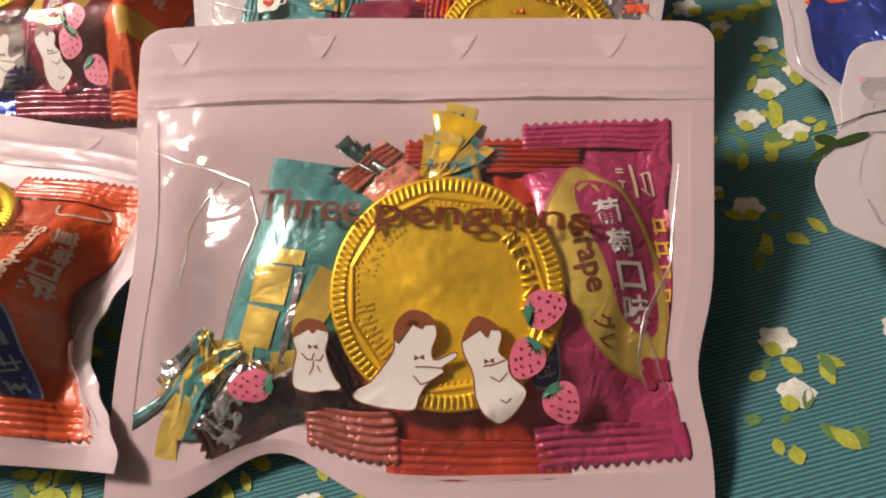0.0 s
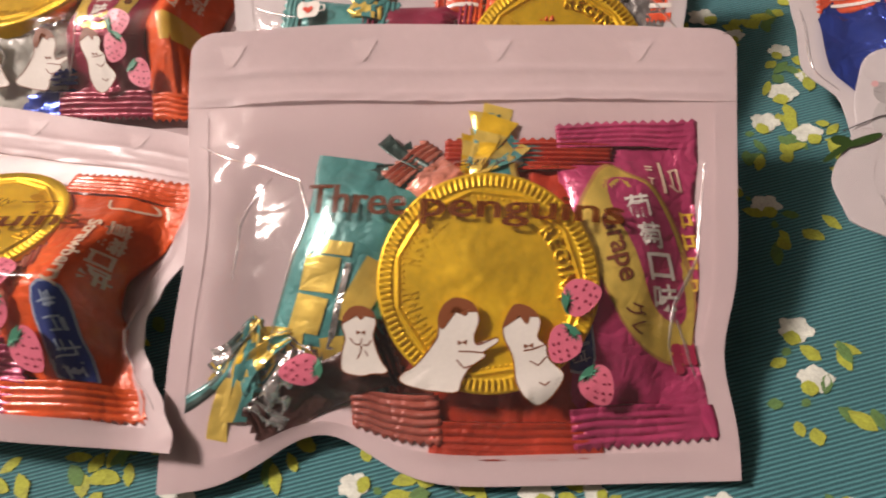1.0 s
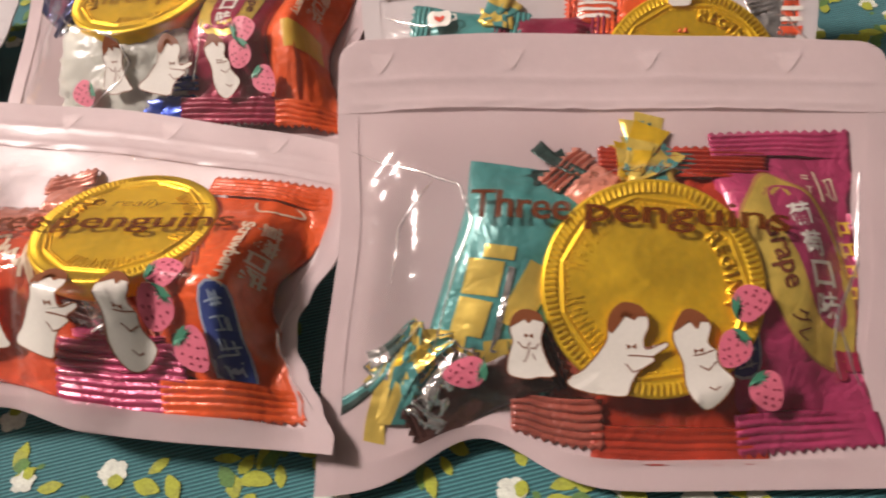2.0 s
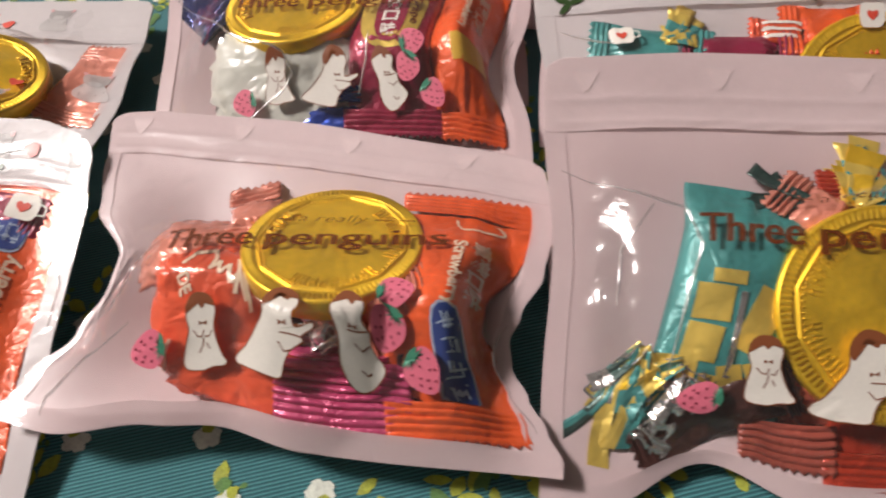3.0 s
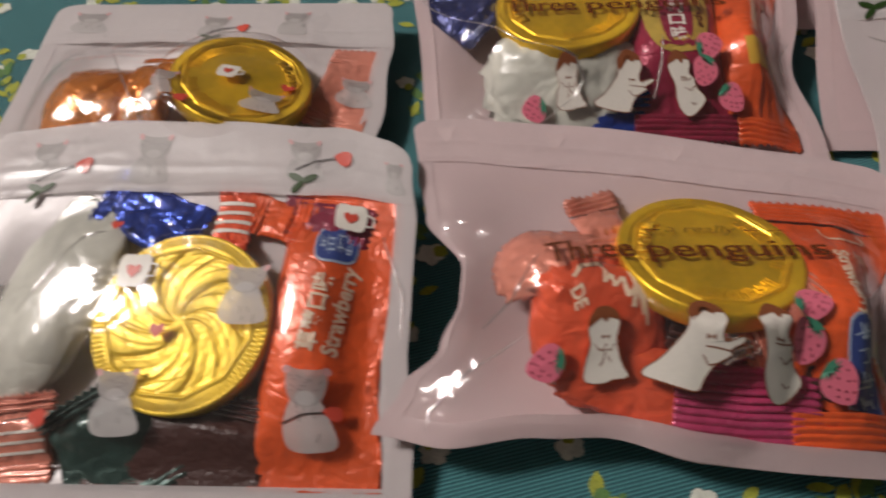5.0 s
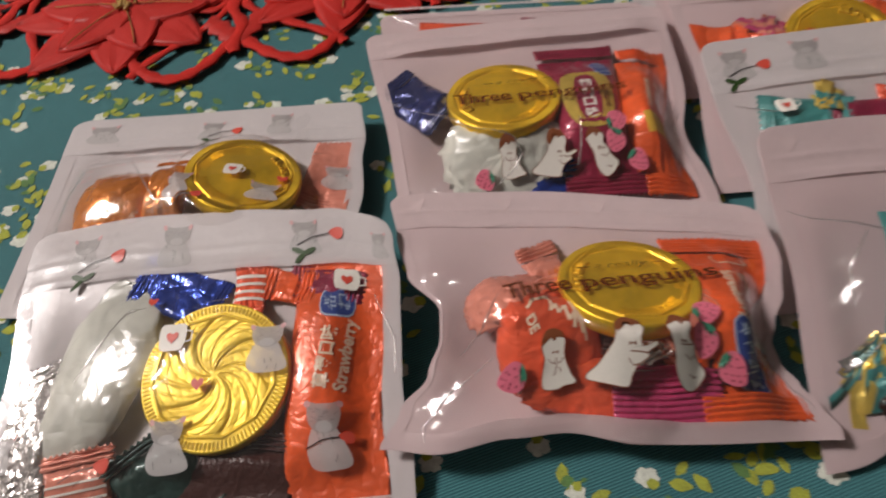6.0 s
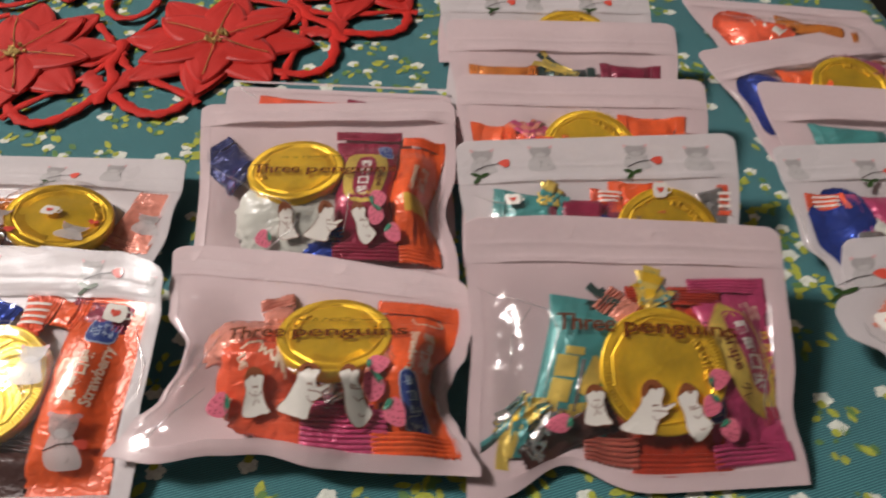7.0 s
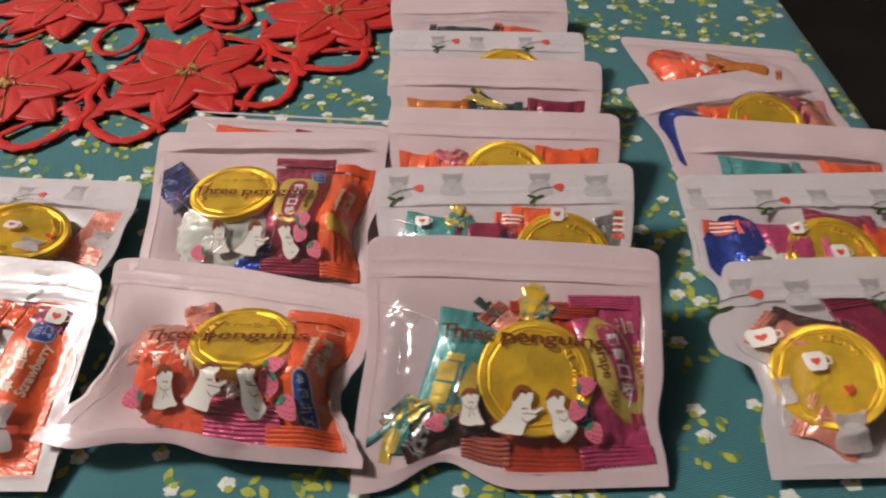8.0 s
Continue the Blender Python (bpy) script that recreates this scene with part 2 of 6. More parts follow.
table = thing("table", pose(0, 0, 0), "dark wooden table under a teal cloth", "table")
bm = bmesh.new()
box(bm, -0.95, 0.160, -0.5, 0.62, -0.035, -0.004)
part("tabletop", bm, DARK_WOOD, table, smooth_shade=False)
for lx in (-0.91, 0.12):
    for ly in (-0.46, 0.58):
        bm = bmesh.new()
        box(bm, lx - 0.03, lx + 0.03, ly - 0.03, ly + 0.03, -0.75, -0.035)
        part("leg", bm, DARK_WOOD, table, smooth_shade=False)


def cloth_material():
    m, t, b = nodes_of("teal_twill")
    v = coords(t)
    turn = add(t, "ShaderNodeMapping")
    turn.inputs["Rotation"].default_value = (0, 0, radians(-14))
    t.links.new(v, turn.inputs["Vector"])
    rib = t.nodes.new("ShaderNodeTexWave")
    rib.bands_direction = "Y"
    rib.inputs["Scale"].default_value, rib.inputs["Distortion"].default_value = 430.0, 0.6
    rib.inputs["Detail"].default_value, rib.inputs["Detail Scale"].default_value = 2.0, 3.0
    t.links.new(turn.outputs[0], rib.inputs["Vector"])
    yarn = add(t, "ShaderNodeTexNoise", Scale=2200.0, Detail=2.0)
    fade = add(t, "ShaderNodeTexNoise", Scale=22.0, Detail=3.0)
    for n in (yarn, fade):
        t.links.new(v, n.inputs["Vector"])
    mix = add(t, "ShaderNodeMixRGB")
    mix.inputs[1].default_value, mix.inputs[2].default_value = (0.021, 0.09, 0.105, 1), (0.064, 0.25, 0.265, 1)
    t.links.new(rib.outputs["Fac"], mix.inputs[0])
    tone = add(t, "ShaderNodeMapRange")
    tone.inputs["To Min"].default_value, tone.inputs["To Max"].default_value = 0.75, 1.25
    t.links.new(fade.outputs["Fac"], tone.inputs["Value"])
    mul = add(t, "ShaderNodeVectorMath")
    mul.operation = "SCALE"
    t.links.new(mix.outputs[0], mul.inputs[0])
    t.links.new(tone.outputs[0], mul.inputs["Scale"])
    t.links.new(mul.outputs[0], b.inputs["Base Color"])
    s = add(t, "ShaderNodeMath")
    s.operation = "ADD"
    t.links.new(rib.outputs["Fac"], s.inputs[0])
    t.links.new(yarn.outputs["Fac"], s.inputs[1])
    bn = add(t, "ShaderNodeBump", Strength=0.6, Distance=0.0004)
    t.links.new(s.outputs[0], bn.inputs["Height"])
    t.links.new(bn.outputs[0], b.inputs["Normal"])
    b.inputs["Roughness"].default_value, b.inputs["Sheen Weight"].default_value = 0.85, 0.15
    return m


EDGE = 0.166


def cloth_height(x, y):
    return 0.0005 * noise.noise(Vector((x * 9, y * 9, 0))) - 0.0006


def cloth_point(x, y):
    """A point of the cloth; past the table's edge it hangs down."""
    if x <= EDGE:
        return (x, y, cloth_height(x, y))
    over = x - EDGE
    turn = min(over / 0.012, math.pi / 2)
    drop = max(0.0, over - 0.012 * math.pi / 2)
    sway = 0.008 * math.sin(y * 28) * min(1, drop / 0.1)
    return (EDGE + 0.012 * math.sin(turn) + sway, y, cloth_height(EDGE, y) - 0.012 * (1 - math.cos(turn)) - drop)


xs = [-0.96 + 0.012 * k for k in range(94)] + [EDGE + 0.003 * k for k in range(10)] + [EDGE + 0.05 * k for k in range(1, 6)]
ys = [-0.5 + 0.0125 * k for k in range(91)]
bm = from_grid([[cloth_point(x, y) for x in xs] for y in ys])
tablecloth = tagged(part("tablecloth", bm, cloth_material()), "teal twill tablecloth printed with small white flowers and yellow-green leaves", "tablecloth")

# printed sprigs
PETAL_WHITE = surface("white_flower_print", (0.62, 0.64, 0.56), rough=0.85, grain=1800, vary=0.25, bump=0.4, depth=0.0003, big=400)
LEAF_YELLOW = surface("yellow_green_leaf_print", (0.34, 0.37, 0.05), rough=0.85, grain=1800, vary=0.35, bump=0.4, depth=0.0003, big=300)
LEAF_DEEP = surface("deep_green_leaf_print", (0.1, 0.2, 0.06), rough=0.85, grain=1800, vary=0.35, bump=0.4, depth=0.0003, big=300)


def blot(bm, x, y, points, lift=0.00022):
    """A flat printed patch that lies on the cloth."""
    vs = []
    for px, py in points:
        cx, cy, cz = cloth_point(x + px, y + py)
        vs.append(bm.verts.new((cx, cy, cz + lift)))
    bm.faces.new(vs)


def flower_shape(r, turn, rng):
    pts = []
    n = 5
    for k in range(30):
        g = 2 * math.pi * k / 30
        rr = r * (0.74 + 0.26 * abs(math.cos(n * g / 2 + turn))) * (0.92 + 0.16 * rng.random())
        pts.append((rr * math.cos(g) * 1.1, rr * math.sin(g) * 0.9))
    return pts


def leaf_shape(length, width, turn, rng=None):
    pts = []
    for k in range(14):
        s = k / 7
        x = length * (s if s <= 1 else 2 - s)
        y = width * math.sin(math.pi * (s if s <= 1 else 2 - s)) ** 0.8 * (1 if s <= 1 else -1) * 0.5
        if rng:
            x, y = x + rng.uniform(-0.025, 0.025) * length, y * rng.uniform(0.85, 1.12)
        pts.append((x * math.cos(turn) - y * math.sin(turn), x * math.sin(turn) + y * math.cos(turn)))
    return pts


def bloom(bms, x, y, r, turn, rng):
    """One white flower with its yellow-green base and the odd green fleck."""
    white, yellow, deep = bms
    blot(white, x, y, flower_shape(r, rng.random() * 6, rng))
    c, s = math.cos(turn), math.sin(turn)
    blot(yellow, x - 1.15 * r * c, y - 1.15 * r * s, leaf_shape(r * 1.0, r * 1.1, turn + rng.uniform(-0.5, 0.5), rng), 0.0003)
    if rng.random() < 0.6:
        blot(deep, x - 1.35 * r * c, y - 1.35 * r * s, leaf_shape(r * 0.7, r * 0.5, turn + 2.6, rng), 0.00012)


def sprig(bms, x, y, turn, rng, size=1.0, flowers=2):
    white, yellow, deep = bms
    c, s = math.cos(turn), math.sin(turn)
    for k, (dx, dy, r) in enumerate(((0, 0, 0.0031), (0.004, -0.0085, 0.0023))[:flowers]):
        if k and rng.random() < 0.25:
            continue
        bloom(bms, x + (dx * c - dy * s) * size, y + (dx * s + dy * c) * size, r * size * rng.uniform(0.8, 1.1), turn + rng.uniform(0.6, 2.2), rng)
    for k in range(rng.randint(6, 9)):
        g = turn - 1.3 + rng.uniform(-1.1, 1.1)
        d = rng.uniform(0.003, 0.0115) * size
        target = deep if rng.random() < 0.35 else yellow
        blot(target, x + d * math.cos(g), y + d * math.sin(g), leaf_shape(rng.uniform(0.003, 0.006) * size, rng.uniform(0.0018, 0.003) * size, g + rng.uniform(-1.1, 1.1), rng), 0.00016 + 0.00002 * k)


rng = random.Random(5)
PLACED = [(0.0603, 0.1067), (0.0525, 0.1104), (0.0476, 0.0888), (0.0466, 0.0616), (0.0476, 0.0522), (0.0667, 0.0634), (0.0581, 0.1187),
          (-0.0881, 0.2479), (-0.2064, 0.2300), (-0.1963, 0.2088)]
prints = [bmesh.new() for _ in range(3)]
for x, y in PLACED:
    sprig(prints, x, y, rng.uniform(-0.3, 0.5), rng, 0.95, flowers=1)
gx = -0.5
while gx < 0.24:
    gy = -0.12
    while gy < 0.6:
        x, y = gx + rng.uniform(-0.006, 0.006) + (0.0095 if int(round((gy + 0.12) / 0.019)) % 2 else 0), gy + rng.uniform(-0.006, 0.006)
        if min((x - a) ** 2 + (y - b) ** 2 for a, b in PLACED) > 0.013**2:
            sprig(prints, x, y, rng.uniform(0, 6.28), rng)
        gy += 0.019
    gx += 0.021
for bm, material, name in zip(prints, (PETAL_WHITE, LEAF_YELLOW, LEAF_DEEP), ("flower_print", "leaf_print", "leaf_print")):
    tagged(part(name, bm, material, tablecloth, smooth_shade=False), kind="stuff")

# ---- the pouches: corners in mm (top left, top right, bottom right, bottom left), bulges and pinches ----
# edges: how far the left and right edges lie inwards at b, and how far the bottom and top edges lie upwards at a, in mm
# bulge: (a, b, half width a, half width b, height mm) with a across and b up the pouch, both 0 to 1
# tent: (b of the highest line, mm, reach of the left and right slopes, b of its upper end)
# pinch: (mm, b, spread) for the left and the right edge; wave: (a, spread, mm) lifts of the bottom edge
BAGS = {}
BAGS["A"] = dict(style="pink", corners=((-63, 112, 33), (37.5, 108, 29.5), (31, 35, 2), (-66, 33, 2)),
              bulges=((0.5, 0.42, 0.47, 0.38, 8.5),), pinch=((2, 0.55, 0.2), (2.5, 0.25, 0.12)), wave=(0.29, 0.13, 9),
              edges=(((0, 0), (1, 0)), ((0, 0), (1, 0)), ((0, 0), (1, 0)), ((0, -0.5), (0.3, 1.5), (0.7, 0.5), (1, -1))))
BAGS["B"] = dict(hug=6, split=0.84, style="pink", corners=((-160, 118, 17), (-61.5, 98, 18), (-67, 40, 8), (-166, 47, 11)),
              bulges=(), tent=(0.36, 15.5, 0.3, 0.11, 0.84), pinch=((0, 0.5, 0.2), (0, 0.5, 0.2)), wave=(0.3, 0.2, 2),
              edges=(((0, 1), (0.13, 5.5), (0.26, 12), (0.4, 15), (0.5, 15), (0.64, 6.5), (0.8, 3.5), (1, 1)),
                     ((0.04, -5), (0.12, -2), (0.2, 1.5), (0.28, 4.7), (0.36, 5.5), (0.44, 3.8), (0.59, 0), (0.75, -1.5), (1, 1)),
                     ((0, 0), (0.15, -2.5), (0.32, -0.3), (0.45, 1.4), (0.6, -0.8), (0.75, -1), (1, -0.5)),
                     ((0, -1), (0.15, 1), (0.46, 2.5), (0.82, 1), (1, -0.5))))
BAGS["C"] = dict(split=0.86, style="pink", corners=((-165, 193, 16), (-61.5, 190, 17), (-64, 106, 4), (-156, 109, 3)),
              bulges=(), tent=(0.34, 14, 0.2, 0.12, 0.95), pinch=((1, 0.5, 0.2), (4.5, 0.35, 0.14)), wave=(0.5, 0.2, 0))
BAGS["D"] = dict(split=0.80, style="cat", corners=((-260, 113, 16), (-158, 109, 20.5), (-164.2, 34.5, 3), (-266.7, 36, 1.5)),
              bulges=((0.55, 0.42, 0.46, 0.42, 7.5),), pinch=((3, 0.5, 0.2), (0, 0.35, 0.2)), wave=(0.5, 0.2, 0),
              edges=(((0, 0), (1, 0)), ((0, -6), (0.15, -5.5), (0.28, -3.5), (0.4, -2.6), (0.73, -2), (0.9, 0), (1, 2)), ((0, 0), (1, 0)),
                     ((0, 5), (0.3, 7.5), (0.56, 6), (0.83, 3), (1, -2))))
BAGS["E"] = dict(hug=7, split=0.79, style="cat", corners=((-263, 176, 7), (-163, 166, 9), (-184, 92, 3), (-272, 100, 3)),
              bulges=((0.45, 0.42, 0.4, 0.34, 15),), pinch=((0, 0.5, 0.2), (0, 0.4, 0.2)), wave=(0.5, 0.2, 0),
              edges=(((0, -4), (0.5, -4), (1, -5)), ((0, -3), (0.46, -5.5), (0.75, -1), (1, 4)), ((0, 0), (1, 0)), ((0, 0), (1, 1))))
BAGS["F"] = dict(split=0.79, style="cat", corners=((-63.5, 152, 29), (37, 151, 31), (30, 72, 2), (-62, 74, 2)),
              bulges=((0.5, 0.6, 0.45, 0.24, 5),), pinch=((4, 0.45, 0.2), (3, 0.45, 0.2)), wave=(0.5, 0.2, 0))
BAGS["I"] = dict(style="pink", corners=((-60.5, 199.5, 24), (40.5, 192, 24), (33, 112, 2), (-62, 116, 2)),
              bulges=((0.5, 0.6, 0.42, 0.25, 5),), pinch=((3, 0.5, 0.2), (3, 0.5, 0.2)), wave=(0.5, 0.2, 0))
BAGS["J"] = dict(split=0.78, style="pink", corners=((-63, 241, 24), (39.5, 234, 24), (34, 155, 2), (-63, 158, 2)),
              bulges=((0.5, 0.6, 0.42, 0.25, 5),), pinch=((3, 0.5, 0.2), (3, 0.5, 0.2)), wave=(0.5, 0.2, 0))
BAGS["K"] = dict(style="cat", corners=((-65, 273, 20), (36.5, 268, 20), (33, 190, 2), (-64, 194, 2)),
              bulges=((0.5, 0.6, 0.42, 0.25, 5),), pinch=((3, 0.5, 0.2), (3, 0.5, 0.2)), wave=(0.5, 0.2, 0))
BAGS["L"] = dict(style="pink", corners=((-67, 318, 15), (34, 316, 15), (33, 238, 2), (-66, 240, 2)),
              bulges=((0.5, 0.5, 0.42, 0.3, 8),), pinch=((3, 0.5, 0.2), (3, 0.5, 0.2)), wave=(0.5, 0.2, 0))
BAGS["N"] = dict(split=0.965, style="pink", corners=((-160, 216, 8), (-62, 206, 8), (-64, 130, 1.5), (-158, 136, 1.5)),
              bulges=((0.55, 0.72, 0.4, 0.2, 3),), pinch=((3, 0.5, 0.2), (3, 0.5, 0.2)), wave=(0.5, 0.2, 0))
BAGS["G"] = dict(hug=7, split=0.78, style="cat", corners=((62.5, 109, 21), (163, 111, 19), (163, 38, 2), (66, 36, 4)),
              bulges=((0.5, 0.42, 0.46, 0.4, 8),), pinch=((0, 0.38, 0.12), (3, 0.45, 0.2)), wave=(0.5, 0.2, 0),
              edges=(((0, -4), (0.2, -2.5), (0.36, 1), (0.46, 0), (0.56, -10), (0.64, -11), (0.82, -4), (1, 0)), ((0, 0), (1, 0)), ((0, 0), (1, 0)), ((0, -0.5), (0.4, 1), (1, 0))))
BAGS["H"] = dict(hug=7, split=0.78, style="cat", corners=((58.5, 159, 17), (160, 160, 17), (160, 82, 2), (68, 84, 2)),
              bulges=((0.5, 0.5, 0.42, 0.3, 6),), pinch=((0, 0.45, 0.2), (3, 0.45, 0.2)), wave=(0.5, 0.2, 0),
              edges=(((0, -2), (0.33, 0), (0.44, -5), (0.6, -3), (0.75, -1.5), (1, 0)), ((0, 0), (1, 0)), ((0, 0), (1, 0)), ((0, 0), (1, 0))))
BAGS["P"] = dict(split=0.72, style="pink", corners=((69, 203, 15), (163, 190, 15), (158, 118, 2), (66, 124, 2)),
              bulges=((0.5, 0.6, 0.42, 0.25, 5),), pinch=((3, 0.5, 0.2), (3, 0.5, 0.2)), wave=(0.5, 0.2, 0))
BAGS["Q"] = dict(split=0.72, style="pink", corners=((52, 230, 12), (149, 251, 12), (163, 178, 2), (70, 160, 2)),
              bulges=((0.5, 0.5, 0.42, 0.34, 8),), pinch=((3, 0.5, 0.2), (3, 0.5, 0.2)), wave=(0.5, 0.2, 0))
BAGS["R"] = dict(split=0.90, style="pink", corners=((60, 283, 9), (150, 266, 9), (160, 200, 2), (72, 212, 2)),
              bulges=((0.5, 0.62, 0.42, 0.3, 9),), pinch=((3, 0.5, 0.2), (3, 0.5, 0.2)), wave=(0.5, 0.2, 0))


def smooth(x):
    x = min(1.0, max(0.0, x))
    return x * x * (3 - 2 * x)


def curve_at(points, x):
    """A smooth curve through (place, value) pairs."""
    if x <= points[0][0]:
        return points[0][1]
    for (x0, y0), (x1, y1) in zip(points, points[1:]):
        if x <= x1:
            return y0 + (y1 - y0) * smooth((x - x0) / (x1 - x0))
    return points[-1][1]


class Pouch:
    """The curved face of one pouch: a runs across, b up."""

    def __init__(self, spec):
        self.spec = spec
        self.tl, self.tr, self.br, self.bl = (np.array(c, dtype=float) / 1000 for c in spec["corners"])
        self.width = float(np.linalg.norm(self.tr - self.tl) + np.linalg.norm(self.br - self.bl)) / 2
        self.length = float(np.linalg.norm(self.tl - self.bl) + np.linalg.norm(self.tr - self.br)) / 2
        self.columns = list(zip(self.bl.tolist(), self.br.tolist(), self.tl.tolist(), self.tr.tolist()))
        self.across = ((self.tr - self.tl) / np.linalg.norm(self.tr - self.tl)).tolist()
        self.middle = (self.tl + self.tr + self.br + self.bl) / 4

    def base(self, a, b):
        spec = self.spec
        p = [(1 - b) * ((1 - a) * c0 + a * c1) + b * ((1 - a) * c2 + a * c3) for c0, c1, c2, c3 in self.columns]
        (left, bl, sl), (right, br, sr) = spec["pinch"]
        move = 0.001 * (left * math.exp(-(((b - bl) / sl) ** 2)) * (1 - a) ** 3 - right * math.exp(-(((b - br) / sr) ** 2)) * a**3)
        p[0] += self.across[0] * move
        p[1] += self.across[1] * move
        p[2] += self.across[2] * move
        if "edges" in spec:
            left, right, bottom, top = (curve_at(c, q) * 0.001 for c, q in zip(spec["edges"], (b, b, a, a)))
            fa, fb = min(1.0, max(0.0, a)), min(1.0, max(0.0, b))
            hug = spec.get("hug", 2)
            move = left * (1 - fa) ** hug - right * fa**hug
            p[0] += self.across[0] * move
            p[1] += self.across[1] * move
            p[2] += self.across[2] * move
            p[1] += bottom * (1 - fb) ** 3 + top * fb**3
        # soft dents of the empty upper part, alike in both sheets
        dent = smooth(a / 0.12) * smooth((1 - a) / 0.12) * smooth((1 - b) / 0.1) * smooth((b - 0.45) / 0.3)
        p[2] += 0.0011 * dent * noise.noise(Vector((a * 3.8 + 40 * self.middle[0], b * 2.9 + 40 * self.middle[1], 3.1)))
        wa, ws, wh = spec["wave"]
        if wh:
            lift = 0.001 * wh * math.exp(-(((a - wa) / ws) ** 2)) * max(0.0, 1 - b) ** 6
            p[1] += lift
            p[2] += 0.18 * lift
        return p

    def rise(self, a, b):
        if not (0 < a < 1 and 0 < b < 1):
            return 0.0
        edge = smooth((a - 0.045) / 0.12) * smooth((0.955 - a) / 0.12) * smooth((b - 0.04) / 0.13) * smooth((0.88 - b) / 0.3)
        total = sum(h * math.exp(-(((a - x) / sx) ** 4) - (((b - y) / sy) ** 2)) for x, y, sx, sy, h in self.spec["bulges"])
        total *= edge
        if "tent" in self.spec:
            # the film runs straight from its highest line down to the edges
            peak, h, left, right, upper = self.spec["tent"]
            x = min(b / peak, (upper - b) / (upper - peak), 1.15)
            x = max(0.0, x - max(0.0, x - 0.85) ** 2 / 0.6)
            total += h * x * smooth((a - 0.035) / left) ** 0.8 * smooth((0.965 - a) / right) ** 0.8
        return 0.001 * total

    def front(self, a, b):
        p = self.base(a, b)
        p[2] += self.rise(a, b)
        return np.array(p)

    def back(self, a, b):
        p = self.base(a, b)
        edge = smooth((a - 0.06) / 0.22) * smooth((0.94 - a) / 0.22) * smooth((b - 0.06) / 0.2) * smooth((self.spec.get("split", 0.82) - 0.02 - b) / 0.3)
        p[2] = max(0.0006, p[2] - 0.00014 - 0.0014 * edge - 0.3 * self.rise(a, b))
        return np.array(p)

    def axes(self, a, b):
        e = 0.02
        u, v = self.front(a + e, b) - self.front(a - e, b), self.front(a, b + e) - self.front(a, b - e)
        n = np.cross(u, v)
        n /= np.linalg.norm(n)
        u /= np.linalg.norm(u)
        return u, np.cross(n, u), n

    def on(self, a, b, off=0.0):
        p = self.front(a, b)
        return p + self.axes(a, b)[2] * off if off else p

# ---- pouch meshes ----
# folds of the film, laid along its highlight streaks, as lines of (a, b)
FOLDS = {}
FOLDS["A"] = (((0.027, 0.729), (0.137, 0.662), (0.237, 0.599), (0.263, 0.513), (0.241, 0.424), (0.219, 0.295), (0.208, 0.243)), ((0.944, 0.674), (0.934, 0.547), (0.931, 0.459), (0.897, 0.35), (0.896, 0.264), (0.909, 0.212)), ((0.904, 0.319), (0.93, 0.268), (0.947, 0.203)), ((0.184, 0.615), (0.125, 0.523), (0.121, 0.409)))
FOLDS["B"] = (((0.102, 0.034), (0.088, 0.083), (0.148, 0.185), (0.259, 0.246)), ((0.158, 0.288), (0.226, 0.338), (0.253, 0.411), (0.276, 0.464)), ((0.979, 0.409), (0.954, 0.312), (0.963, 0.207), (0.984, 0.108)))
FOLDS["C"] = (((0.009, 0.662), (0.245, 0.343), (0.391, 0.279), (0.41, 0.24), (0.379, 0.199), (0.265, 0.115)), ((0.611, 0.339), (0.601, 0.269), (0.575, 0.189)), ((0.982, 0.447), (0.964, 0.397), (0.972, 0.332)))
FOLDS["E"] = (((0.303, 0.613), (0.46, 0.365), (0.619, 0.352)),)
FOLDS["G"] = (((0.042, 0.602), (0.052, 0.443), (0.063, 0.329)), ((0.06, 0.342), (0.063, 0.198)))
FOLDS["H"] = (((0.006, 0.635), (-0.014, 0.507), (-0.029, 0.363)),)
FOLDS["Q"] = (((-0.027, 0.634), (-0.018, 0.427), (0.006, 0.281)), ((0.061, 0.243), (0.222, 0.151)))
FOLDS["N"] = (((0.046, 0.996), (0.141, 0.9)),)
FOLDS["D"] = (((0.937, 0.694), (1.001, 0.538), (1.023, 0.419)), ((0.233, 0.451), (0.332, 0.653), (0.377, 0.670)))
FOLDS["F"] = (((0.053, 0.737), (0.161, 0.669)), ((0.922, 0.68), (0.985, 0.601)))

# coins: (a, b, depth below the film in mm)
COINS = {"A": ((0.578, 0.371, 1.6),), "B": ((0.611, 0.55, 0.8),), "C": ((0.394, 0.515, 1.0),), "D": ((0.578, 0.428, 1.6),), "E": ((0.695, 0.515, 1.5),),
         "F": ((0.734, 0.5, 2.0),), "I": ((0.508, 0.55, 2.0),), "G": ((0.212, 0.388, 1.6),), "H": ((0.485, 0.43, 2.0),), "Q": ((0.54, 0.42, 2.0),), "K": ((0.61, 0.6, 2.0),)}


def seat(po, a, b, turn=0.0, sink=0.0):
    """The pose of a sweet that lies under the film at (a, b), turned in the film's plane and sunk below it by mm."""
    e = 0.11
    u, v = po.front(a + e, b) - po.front(a - e, b), po.front(a, b + e) - po.front(a, b - e)
    n = np.cross(u, v)
    n /= np.linalg.norm(n)
    u /= np.linalg.norm(u)
    v = np.cross(n, u)
    p = po.front(a, b) - n * sink / 1000
    m = Matrix(((u[0], v[0], n[0], p[0]), (u[1], v[1], n[1], p[1]), (u[2], v[2], n[2], p[2]), (0, 0, 0, 1)))
    return m @ pose(0, 0, 0, 0, 0, turn)


